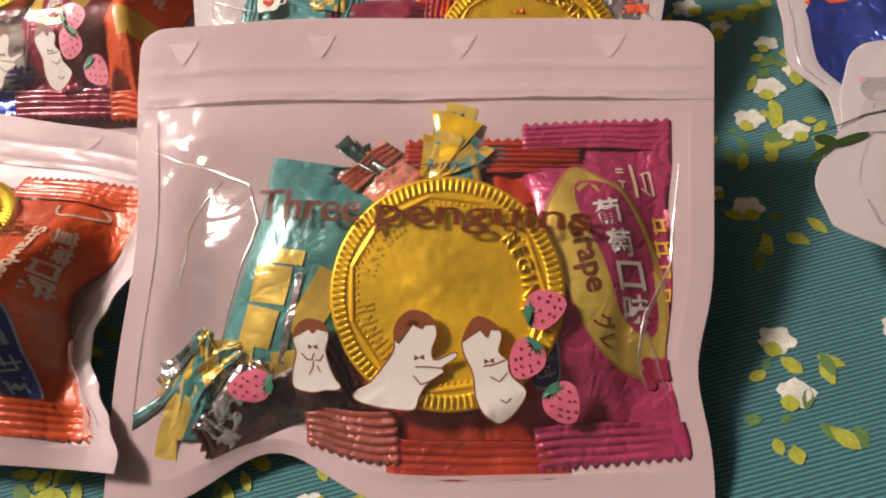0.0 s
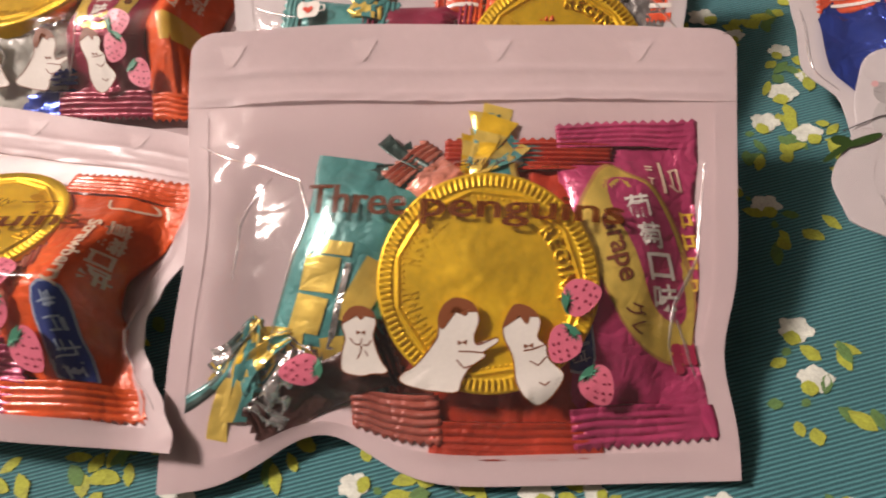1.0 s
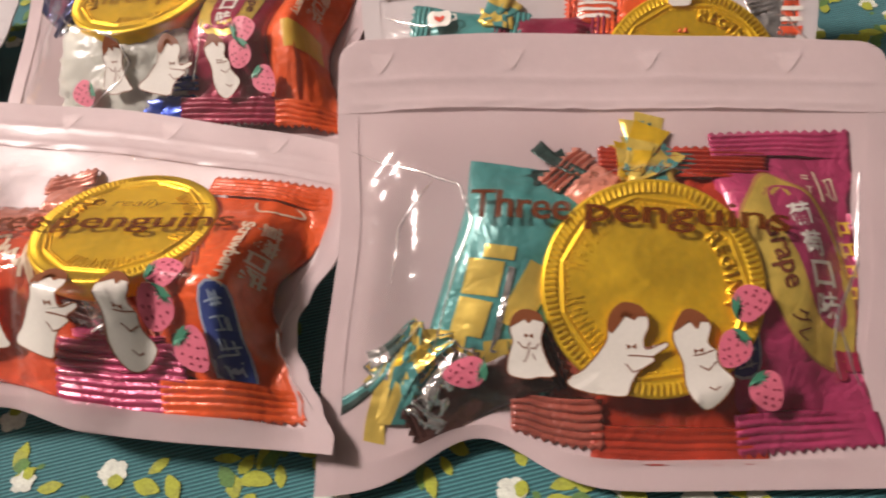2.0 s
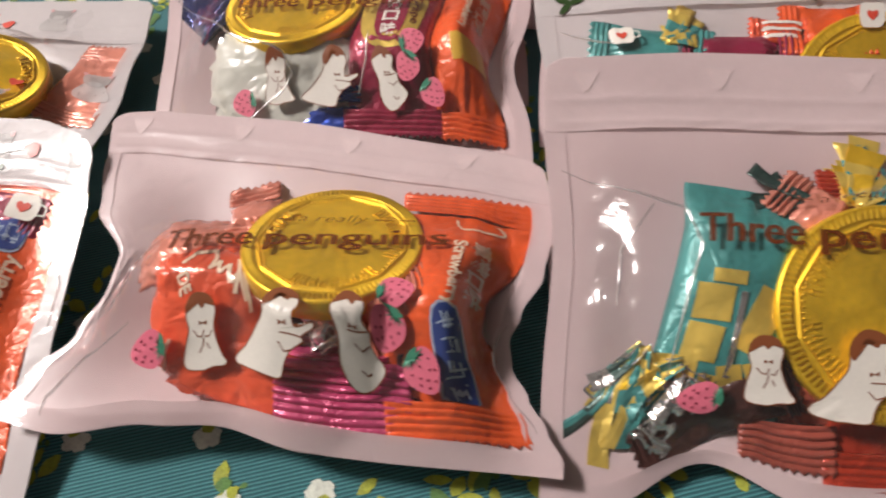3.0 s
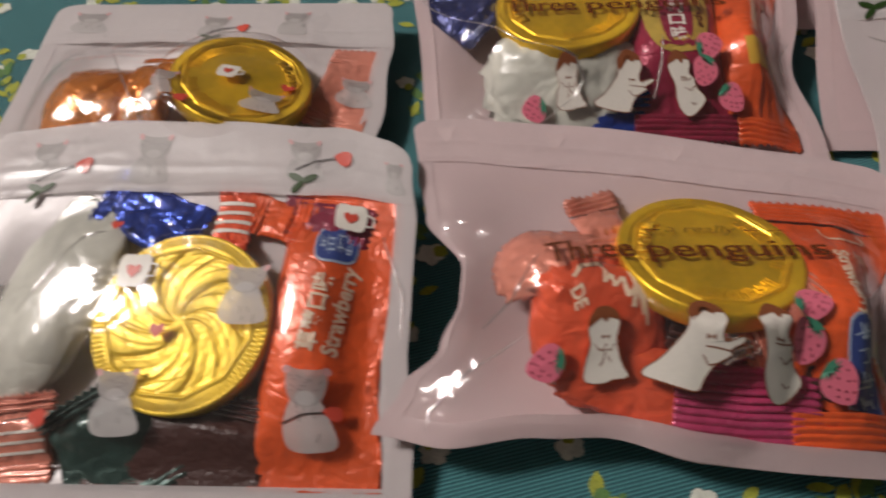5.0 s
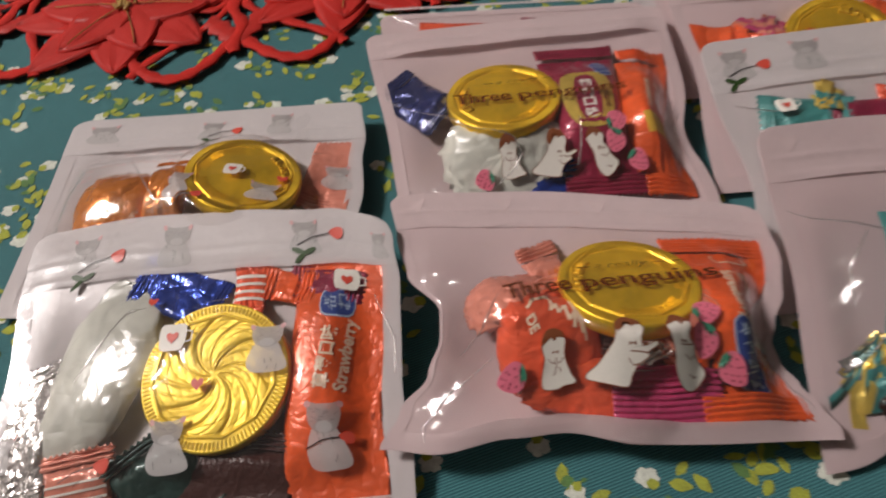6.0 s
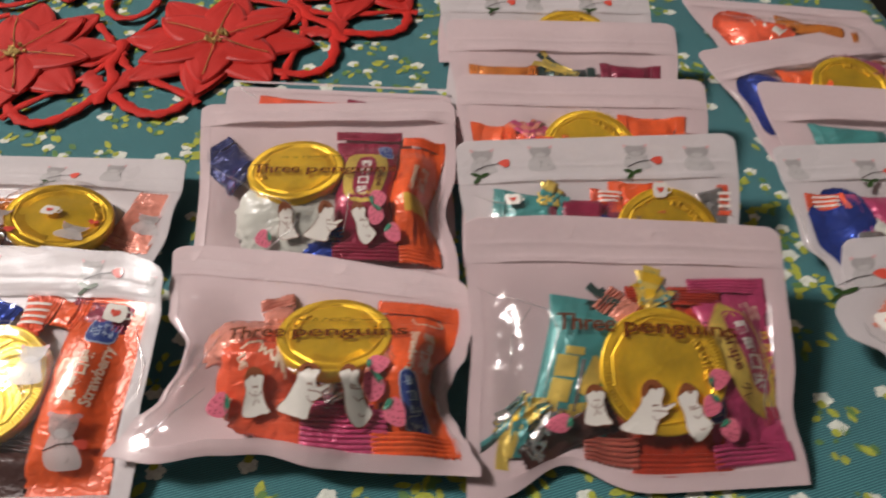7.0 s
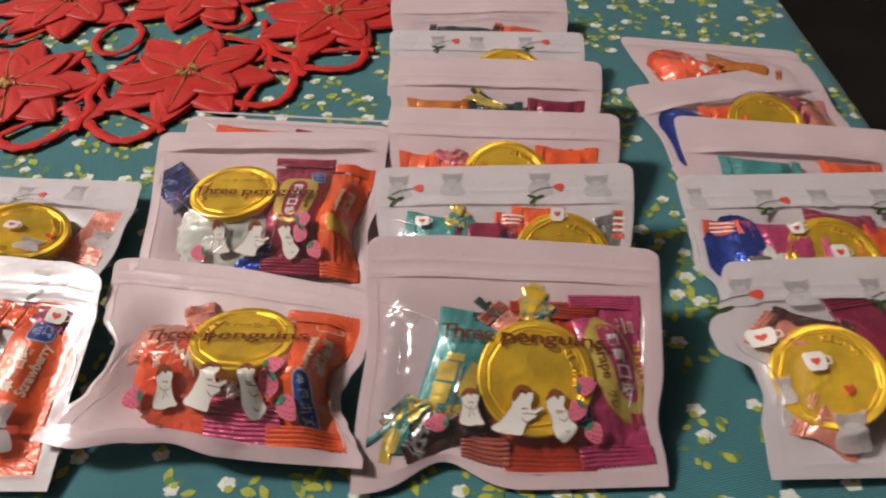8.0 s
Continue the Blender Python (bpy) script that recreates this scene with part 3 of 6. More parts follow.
def under(key, a0, b0, turn, sink, thick=8.0):
    """The pose of a soft sweet under the film, and the bend that lays its points (metres, z up to 0) along the film."""
    po = Pouch(BAGS[key])
    m = seat(po, a0, b0, turn, sink)
    back, n = m.inverted(), m.to_3x3() @ Vector((0, 0, 1))
    c, s = math.cos(radians(turn)), math.sin(radians(turn))

    def bend(p):
        a, b = a0 + (p.x * c - p.y * s) / po.width, b0 + (p.x * s + p.y * c) / po.length
        a, b = min(0.97, max(0.03, a)), min(0.99, max(0.05, b))
        q = po.front(a, b)
        gap = float(q[2] - po.back(a, b)[2])
        deep = min(-p.z * max(0.3, min(1.0, 0.6 * gap * 1000 / thick)), max(0.0, 0.62 * gap))
        w = Vector(q) - n * min(min(0.0005, 0.25 * gap) + max(0.0, deep) + min(sink / 1000, 0.25 * gap), 0.9 * gap)
        return back @ w

    return m, bend


def tri_noise(x, y, s):
    return noise.noise(Vector((x * s, y * s, 3.1)))


def pouch_thing(key, label):
    po = Pouch(BAGS[key])
    spec = BAGS[key]
    pink = spec["style"] == "pink"
    root = thing("treat_pouch", Matrix.Translation(po.middle * (1, 1, 0)), label, "pouch", "treat pouches on the table")
    origin = Vector(po.middle * (1, 1, 0))
    sheet, face = (PINK_SHEET, PINK_FRONT) if pink else (WHITE_SHEET, WHITE_FRONT)
    na, nb = (76, 60) if key in "ABCDEFG" else (50, 40)
    seed = sum(ord(c) for c in key)
    split = spec.get("split", 0.82)  # the zip: above it the face is printed opaque

    presses = []
    for ca, cb, sink in COINS.get(key, ()):
        m = seat(po, ca, cb, 0, sink)
        presses.append((m.translation, m.to_3x3() @ Vector((0, 0, 1))))

    def front(a, b):
        p = Vector(po.front(a, b))
        calm = 1.0
        for c, n in presses:
            d = math.hypot(p.x - c.x, p.y - c.y)
            if d < 0.045:
                z = c.z - (n.x * (p.x - c.x) + n.y * (p.y - c.y)) / n.z + 0.0004 - 1.5 * max(0.0, d - 0.0183)
                p.z = max(p.z, z)
                calm = min(calm, 0.2 + 0.8 * smooth((d - 0.016) / 0.006))
        inner = smooth(a / 0.12) * smooth((1 - a) / 0.12) * smooth(b / 0.12) * smooth((1 - b) / 0.1)
        crumple = abs(tri_noise(a + seed, b, 5.0)) - 0.05 + 0.4 * tri_noise(a, b + seed, 11.0)
        slack = 1 - 0.75 * smooth(po.rise(a, b) / 0.006)
        sharp = max(0.0, 0.22 - abs(tri_noise(a * 1.3 + seed, b + 0.4 * a, 7.0))) + max(0.0, 0.2 - abs(tri_noise(a - 0.6 * b, b * 1.2 + seed, 9.0)))
        soft = 1 - 0.8 * smooth((b - split + 0.03) / 0.06)
        p.z += inner * soft * calm * (0.0006 * crumple + 0.0019 * sharp * slack)
        for row in (split + 0.02, split + 0.075):
            p.z += 0.00013 * math.exp(-(((b - row) / 0.011) ** 2)) * smooth(a / 0.06) * smooth((1 - a) / 0.06)
        return p - origin

    def rounded(a, b):
        # the top corners of the sheet are cut round
        r = 0.05
        x, y = min(a, 1 - a), 1 - b
        if x < r and y < r:
            d = math.hypot(r - x, r - y)
            if d > r:
                x2, y2 = r - (r - x) * r / d, r - (r - y) * r / d
                return (x2 if a < 0.5 else 1 - x2), 1 - y2
        return a, b

    grid = lambda f, b0, b1, n: [[f(*rounded(k / na, b0 + (b1 - b0) * j / n)) for k in range(na + 1)] for j in range(n + 1)]  # noqa: E731
    back = lambda a, b: Vector(po.back(a, b)) - origin  # noqa: E731
    ob = part("back_sheet", from_grid(grid(back, 0, 1, nb)), sheet, root)
    ob.modifiers.new("thickness", "SOLIDIFY").thickness = 0.00025
    ob = part("header", from_grid(grid(lambda a, b: front(a, b) + Vector((0, 0, 0.00005)), split, 1, 44)), face, root)
    film = part("window_film", from_grid(grid(front, 0, split, nb)), FILM, root, "clear glossy plastic window")
    film.visible_shadow = False  # thin clear pane

    side = 0.04 if pink else 0.042

    def strip(name, f, n, m, thick=0.0):
        ob = part(name, from_grid([[f(k / n, j / m) for k in range(n + 1)] for j in range(m + 1)]), face, root)
        if thick:
            ob.modifiers.new("thickness", "SOLIDIFY").thickness = thick

    lift = Vector((0, 0, -0.00006))
    strip("side_seal", lambda u, v: front(u * side, v * split) + lift, 4, 40)
    strip("side_seal", lambda u, v: front(1 - side + u * side, v * split) + lift, 4, 40)
    strip("bottom_seal", lambda u, v: front(u, v * 0.06) + lift * 1.5, 50, 4)
    for row in (split + 0.02, split + 0.075):
        strip("zip_ridge", lambda u, v, row=row: front(0.02 + 0.96 * u, row - 0.008 + 0.016 * v) + Vector((0, 0, 0.00008)), 50, 5)

    for fold in FOLDS.get(key, ()):
        fold = [(min(0.985, max(0.015, a)), b) for a, b in fold]
        # a raised fold of the film, thickest in its middle
        path = []
        for (a0, b0), (a1, b1) in zip(fold, fold[1:]):
            path += [(a0 + (a1 - a0) * k / 6, b0 + (b1 - b0) * k / 6) for k in range(6)]
        path.append(fold[-1])
        rows = []
        for k, (a, b) in enumerate(path):
            a0, b0 = path[max(0, k - 1)]
            a1, b1 = path[min(len(path) - 1, k + 1)]
            dx, dy = (a1 - a0) * po.width, (b1 - b0) * po.length
            d = math.hypot(dx, dy) or 1e-9
            size = (0.35 + 0.65 * math.sin(math.pi * (k + 0.3) / (len(path) - 0.4))) * (0.8 + 0.5 * tri_noise(a, b, 30))
            row = []
            for q in range(7):
                f = -1 + q / 3
                off = 0.0004 * size * f
                row.append(front(a - dy / d * off / po.width, b + dx / d * off / po.length) + Vector(po.axes(a, b)[2]) * (0.0001 + 0.0004 * size * math.sqrt(max(0, 1 - f * f))))
            rows.append(row)
        ob = part("film_fold", from_grid(rows), FOLD_FILM, root)
        ob.visible_shadow = False

    def print_at(a0, b0, turn=0.0):
        """A map of mm round (a0, b0) to the outside of the film, lifted by off mm."""
        c, s = math.cos(radians(turn)), math.sin(radians(turn))

        def where(x, y, off=0.0):
            a, b = a0 + (x * c - y * s) / 1000 / po.width, b0 + (x * s + y * c) / 1000 / po.length
            extra = 0.00013 if b > split - 0.01 else 0.0001
            return front(a, b) + Vector(po.axes(a, b)[2]) * (extra + off / 1000)

        return where

    return po, root, print_at


POUCHES = {}
for key in BAGS:
    text = "pale pink zip pouch with clear window, full of wrapped sweets" if BAGS[key]["style"] == "pink" else "white zip pouch with grey and red prints, full of sweets"
    POUCHES[key] = pouch_thing(key, text)

# ---- sweets ----
def decal(name, outline, where, material, parent, rings=3, label=""):
    """A printed patch whose outline (mm, star-shaped round its middle) is laid on a surface by where(x, y)."""
    cx, cy = sum(p[0] for p in outline) / len(outline), sum(p[1] for p in outline) / len(outline)
    bm = bmesh.new()
    mid = bm.verts.new(where(cx, cy))
    rows = [[bm.verts.new(where(cx + (x - cx) * r / rings, cy + (y - cy) * r / rings)) for x, y in outline] for r in range(1, rings + 1)]
    n = len(outline)
    for k in range(n):
        bm.faces.new((mid, rows[0][k], rows[0][(k + 1) % n]))
        for r0, r1 in zip(rows, rows[1:]):
            bm.faces.new((r0[k], r1[k], r1[(k + 1) % n], r0[(k + 1) % n]))
    return part(name, bm, material, parent, label)


def many(name, outlines, where, material, parent, label=""):
    """Several small patches of one print as one mesh."""
    bm = bmesh.new()
    for outline in outlines:
        if len(outline) == 4 and max(math.dist(outline[0], outline[1]), math.dist(outline[1], outline[2])) > 1.2:
            (x0, y0), (x1, y1), (x2, y2), (x3, y3) = outline
            n = 5
            rows = [[bm.verts.new(where((1 - v) * ((1 - u) * x0 + u * x1) + v * ((1 - u) * x3 + u * x2), (1 - v) * ((1 - u) * y0 + u * y1) + v * ((1 - u) * y3 + u * y2))) for u in (k / n for k in range(n + 1))] for v in (j / n for j in range(n + 1))]
            for r0, r1 in zip(rows, rows[1:]):
                for k in range(n):
                    bm.faces.new((r0[k], r0[k + 1], r1[k + 1], r1[k]))
        else:
            bm.faces.new([bm.verts.new(where(x, y)) for x, y in outline])
    return part(name, bm, material, parent, label)


def ellipse(cx, cy, rx, ry, turn=0.0, n=20):
    c, s = math.cos(radians(turn)), math.sin(radians(turn))
    return [(cx + rx * math.cos(g) * c - ry * math.sin(g) * s, cy + rx * math.cos(g) * s + ry * math.sin(g) * c) for g in (2 * math.pi * k / n for k in range(n))]


def bar(cx, cy, w, h, turn=0.0):
    c, s = math.cos(radians(turn)), math.sin(radians(turn))
    return [(cx + x * c - y * s, cy + x * s + y * c) for x, y in ((-w / 2, -h / 2), (w / 2, -h / 2), (w / 2, h / 2), (-w / 2, h / 2))]


def spline(points, n=6):
    """A closed smooth outline through the given corners."""
    out = []
    k = len(points)
    for i in range(k):
        p0, p1, p2, p3 = points[i - 1], points[i], points[(i + 1) % k], points[(i + 2) % k]
        for j in range(n):
            t = j / n
            out.append(tuple(0.5 * (2 * p1[d] + (p2[d] - p0[d]) * t + (2 * p0[d] - 5 * p1[d] + 4 * p2[d] - p3[d]) * t * t + (3 * p1[d] - p0[d] - 3 * p2[d] + p3[d]) * t**3) for d in (0, 1)))
    return out


def line(points, width):
    """A thin drawn line as quads."""
    quads = []
    for (x0, y0), (x1, y1) in zip(points, points[1:]):
        d = math.hypot(x1 - x0, y1 - y0) or 1e-6
        nx, ny = -(y1 - y0) / d * width / 2, (x1 - x0) / d * width / 2
        quads.append([(x0 + nx, y0 + ny), (x0 - nx, y0 - ny), (x1 - nx, y1 - ny), (x1 + nx, y1 + ny)])
    return quads


LETTERS = {}


def lettering(name, text, where, material, parent, width=0.0, height=1.0, turn=0.0, at=(0.0, 0.0), bold=0.0, label="", shear=0.0):
    """Words in the built-in font, fitted to a width and height in mm round the point at, laid on a surface."""
    key = (text, bold, shear)
    if key not in LETTERS:
        data = bpy.data.curves.new("letters", "FONT")
        data.body, data.size, data.offset, data.shear = text, 1.0, bold, shear
        data.resolution_u = 3
        ob = new("letters", data)
        me = bpy.data.meshes.new_from_object(ob.evaluated_get(bpy.context.evaluated_depsgraph_get()))
        bm = bmesh.new()
        bm.from_mesh(me)
        bmesh.ops.triangulate(bm, faces=bm.faces[:])
        long_edges = [e for e in bm.edges if e.calc_length() > 0.35]
        if long_edges:
            bmesh.ops.subdivide_edges(bm, edges=long_edges, cuts=1)
        LETTERS[key] = ([tuple(v.co)[:2] for v in bm.verts], [[v.index for v in f.verts] for f in bm.faces])
        bm.free()
        bpy.data.meshes.remove(me)
        bpy.data.objects.remove(ob)
        bpy.data.curves.remove(data)
    verts, faces = LETTERS[key]
    x0, x1 = min(v[0] for v in verts), max(v[0] for v in verts)
    y0, y1 = min(v[1] for v in verts), max(v[1] for v in verts)
    sy = height / (y1 - y0)
    sx = width / (x1 - x0) if width else sy
    c, s = math.cos(radians(turn)), math.sin(radians(turn))
    bm = bmesh.new()
    vs = []
    for x, y in verts:
        x, y = (x - (x0 + x1) / 2) * sx, (y - (y0 + y1) / 2) * sy
        vs.append(bm.verts.new(where(at[0] + x * c - y * s, at[1] + x * s + y * c)))
    for f in faces:
        try:
            bm.faces.new([vs[k] for k in f])
        except ValueError:
            pass
    return part(name, bm, material, parent, label)


def chocolate_coin(m, style="bust", radius=18.3):
    """Gold foil coin, 4.5 mm thick, its upper face at z = 0."""
    coin = thing("chocolate_coin", m, "gold foil chocolate coin with a ridged rim, inside a pouch", "coin", "chocolate coins")
    r = radius / 1000
    steps, rows = 318, []
    profile = [(0.985, -4.6), (1.0, -4.2), (1.0, -1.0), (0.995, -0.45), (0.975, -0.05)]
    for f, z in profile:
        rows.append([(r * f * math.cos(2 * math.pi * k / steps), r * f * math.sin(2 * math.pi * k / steps), z / 1000) for k in range(steps)])
    # radial reeds on the rim
    for f, lift in ((0.965, 0.0), (0.955, 1.0), (0.875, 1.0), (0.865, 0.0)):
        rows.append([])
        for k in range(steps):
            g = 2 * math.pi * k / steps
            z = -0.1 + lift * (0.45 if k % 3 == 1 else -0.2)
            rows[-1].append((r * f * math.cos(g), r * f * math.sin(g), z / 1000))
    sides = 11

    def field(f, g):
        """Relief of the inner face in mm: a faceted ridge, a sunk legend ring, a raised middle."""
        facet = 0.86 * math.cos(math.pi / sides) / math.cos((g % (2 * math.pi / sides)) - math.pi / sides)
        z = 0.42 * math.exp(-(((f - facet * 0.965) / 0.016) ** 2)) - 0.3
        if style == "swirl":
            x, y = f * math.cos(g), f * math.sin(g)
            wob = noise.noise(Vector((x * 1.6, y * 1.6, 5)))
            sweep = 5 * g + 7.5 * f + 1.5 * wob
            arm, fine_arm = math.sin(sweep), math.sin(2 * sweep + 5 * f)
            ring = math.sin(26 * f + 2 * g + 1.5 * wob)
            z += (0.22 * arm - 0.4 * math.exp(-((arm / 0.2) ** 2)) - 0.16 * math.exp(-((fine_arm / 0.25) ** 2)) - 0.12 * math.exp(-((ring / 0.2) ** 2))) * smooth((0.82 - f) / 0.08) * smooth((f - 0.03) / 0.1) + 0.25
        else:
            x, y = f * math.cos(g), f * math.sin(g)
            z += 0.3 * math.exp(-(((x + 0.08) / 0.24) ** 2) - (((y - 0.12) / 0.3) ** 2)) + 0.14 * math.exp(-(((x - 0.02) / 0.3) ** 2) - (((y + 0.32) / 0.16) ** 2))
            z += 0.14 * noise.noise(Vector((x * 9, y * 9, 1))) * math.exp(-((f / 0.5) ** 2))
        return z

    fine = [0.855 - 0.26 * j / 40 for j in range(40)] + [0.595 * (1 - j / 26) for j in range(26)]
    for f in fine:
        rows.append([(r * f * math.cos(2 * math.pi * k / steps), r * f * math.sin(2 * math.pi * k / steps), field(f, 2 * math.pi * k / steps) / 1000) for k in range(steps)])
    bm = from_grid(rows, wrap=True)
    bm.verts.ensure_lookup_table()
    bm.faces.new([bm.verts[k] for k in range(steps)][::-1])
    bm.faces.new([bm.verts[(len(rows) - 1) * steps + k] for k in range(steps)])
    part("disc", bm, YELLOW_GOLD if style == "swirl" else GOLD, coin)
    if style == "swirl":
        return coin
    # beads along the faceted ridge and a legend of plain raised bars
    bm = bmesh.new()
    for k in range(88):
        g = 2 * math.pi * k / 88
        facet = 0.86 * math.cos(math.pi / sides) / math.cos((g % (2 * math.pi / sides)) - math.pi / sides)
        f = facet * 0.915
        bmesh.ops.create_icosphere(bm, subdivisions=1, radius=0.00028, matrix=Matrix.Translation((r * f * math.cos(g), r * f * math.sin(g), -0.00028)))
    tagged(part("bead_ring", bm, GOLD, coin), kind="stuff")
    bm = bmesh.new()
    rng = random.Random(3)
    for k in range(20):
        g = radians(95 + k * 8.6)
        if k in (9, 10):
            continue
        m2 = Matrix.Translation((r * 0.70 * math.cos(g), r * 0.70 * math.sin(g), -0.00012)) @ Matrix.Diagonal((1.0, 1.0, 1, 1)) @ pose(0, 0, 0, 0, 0, math.degrees(g) - 90)
        for dx, w, h in ((-0.42, 0.34, 2.6), (0.42, 0.34, rng.choice((2.6, 1.3))), (0, 1.0, 0.34)):
            vs = box(bm, (dx - w / 2) / 1000, (dx + w / 2) / 1000, -h / 2000, h / 2000, -0.0003, 0.00002)
            bmesh.ops.transform(bm, matrix=m2, verts=vs)
    tagged(part("legend", bm, GOLD, coin, smooth_shade=False), kind="stuff")
    for k, sign in enumerate("REGINA"):
        g = radians(38 - 9.5 * k)
        put = lambda x, y, g=g: Vector(((r * 0.70 + y / 1000) * math.cos(g) + x / 1000 * math.sin(g), (r * 0.70 + y / 1000) * math.sin(g) - x / 1000 * math.cos(g), 0.00022))  # noqa: E731
        ob = lettering("letter", sign, put, GOLD, coin, height=2.3, bold=0.02)
        ob.modifiers.new("depth", "SOLIDIFY").thickness = 0.0005
    return coin


def wrapped_sweet(place, w, l, thick, material, label, crimp=5.0, crimp_material=None, waist=0.0, group="wrapped sweets", teeth=1.6, lumpy=0.35, seed=1, ends=(True, True), twist=0.0):
    """A pillow wrapper, its upper face at z = 0, with flat toothed crimped ends. Returns the thing and the map of its upper face."""
    place_at, warp = place
    root = thing("wrapped_sweet", place_at, label, "sweet", group)
    half, end = w / 2, l / 2 - crimp
    rng_off = seed * 7.3

    def height(s, t):
        x = max(0.0, 1 - abs(s) ** 2.6) ** 0.6
        y = smooth((1 - abs(t)) / 0.42)
        return 0.3 + (thick / 2 - 0.3) * x * y

    def side(t):
        return half * (1 - 0.10 * smooth((1 - abs(t)) / 0.5) - waist * math.exp(-((t / 0.5) ** 2)))

    def shape(s, t, up):
        z = height(s, t)
        lump = 1.8 * lumpy * noise.noise(Vector((s * 2.2 + rng_off, t * 2.6, 0.4))) + 0.4 * lumpy * abs(noise.noise(Vector((s * 6 + rng_off, t * 3, 2.0))))
        z += lump * smooth((1 - abs(s)) / 0.3) * (1 if up else 0.4)
        # gathers run in from the crimps
        z += 0.55 * math.sin(s * 19 + rng_off + 2 * t) * smooth((abs(t) - 0.45) / 0.45) * (1 - abs(s))
        bend = twist * t
        x = s * side(t)
        y = t * end
        zz = (-thick / 2 + z) if up else (-thick / 2 - z * 0.9)
        if abs(s) > 0.999:
            zz = -thick / 2
        return warp(Vector((x * math.cos(bend) - y * 0, y, zz + x * math.sin(bend))) / 1000)

    ns, nt = 26, 30
    ss = [-1 + 2 * k / ns for k in range(ns + 1)]
    ts = [-1 + 2 * k / nt for k in range(nt + 1)]
    rows = [[shape(s, t, True) for s in ss] + [shape(s, t, False) for s in ss[-2:0:-1]] for t in ts]
    bm = from_grid(rows, wrap=True)
    part("wrapper", bm, material, root)
    for which, sign in zip(ends, (1, -1)):
        if not which:
            continue
        n = max(6, int(round(w / teeth))) * 2

        def flap(u, v, sign=sign, n=n):
            tooth = 0.8 * (1 - abs(((u * n / 2) % 1) * 2 - 1)) if v > 0.99 else 0.0
            y = sign * (end + crimp * 0.86 * v + tooth)
            z = -1.0 + (0.6 + 0.5 * noise.noise(Vector((u * 4, v * 3, rng_off)))) * math.sin(v * 6.28 * crimp * 0.75 + 3.2 * noise.noise(Vector((u * 3, 1, rng_off)))) * min(1, v * 4) + 0.5 * noise.noise(Vector((u * 3 + rng_off, v, sign)))
            return warp(Vector((half * (2 * u - 1) * (1 + 0.02 * v), y, z - 0.1)) / 1000)

        m = max(20, int(crimp * 6.5))
        bm = from_grid([[flap(k / n, j / m) for k in range(n + 1)] for j in range(m + 1)])
        ob = part("crimp", bm, crimp_material or material, root)
        ob.modifiers.new("thickness", "SOLIDIFY").thickness = 0.00018

    def top(x, y, off=0.16):
        s, t = max(-0.97, min(0.97, x / side(min(1, max(-1, y / end))))), max(-0.97, min(0.97, y / end))
        p = shape(s, t, True)
        return p + Vector((0, 0, off / 1000))

    return root, top


def foil_fan(place, w, h, materials, label, seed=1, strips=9, spread=70.0):
    """The crumpled end of a twist wrapper: curled, creased strips printed in blocks of two colours that spread from a knot."""
    m, warp = place
    root = thing("twist_wrapper", m, label, "sweet wrapper", "wrapped sweets")
    rng = random.Random(seed)
    for k in range(int(strips * 1.5)):
        g = radians(rng.uniform(-spread / 2, spread / 2))
        length, wide = h * rng.uniform(0.4, 1.05), min(6.5, w / strips * rng.uniform(2.0, 3.8))
        lift, curl, fold = rng.uniform(-3.2, 0.6), rng.uniform(-0.35, 0.35), rng.uniform(-1.3, 1.3)
        crease = rng.uniform(0.35, 0.8)

        def strip(u, v, g=g, length=length, wide=wide, lift=lift, fold=fold, k=k, curl=curl, crease=crease):
            x, y = (u - 0.5) * wide * (0.5 + 0.6 * v), v * length
            q = g + curl * v * 0.7 + (0.8 * curl if v > crease else 0.0) * (v - crease)
            z = lift * v - 1.2 + fold * abs(u - 0.5) * 2.4 + 1.1 * noise.noise(Vector((u * 2 + k, v * 3.5, seed))) + (1.2 * (v - crease) if v > crease else 0.0) * fold
            return warp(Vector((x * math.cos(q) + y * math.sin(q), -h / 2 + y * math.cos(q) - x * math.sin(q), min(0.2, z))) / 1000)

        bm = from_grid([[strip(i / 4, j / 12) for i in range(5)] for j in range(13)])
        ob = part("foil_strip", bm, materials[k % len(materials)], root, smooth_shade=rng.random() < 0.25)
        ob.data.materials.append(materials[(k * 3 + 1) % len(materials)])
        turn = rng.randint(3, 6)
        for n, face in enumerate(ob.data.polygons):
            face.material_index = (n // 4 // turn + n % 4 // 2 * (k % 2)) % 2
        ob.modifiers.new("thickness", "SOLIDIFY").thickness = 0.00012
    return root


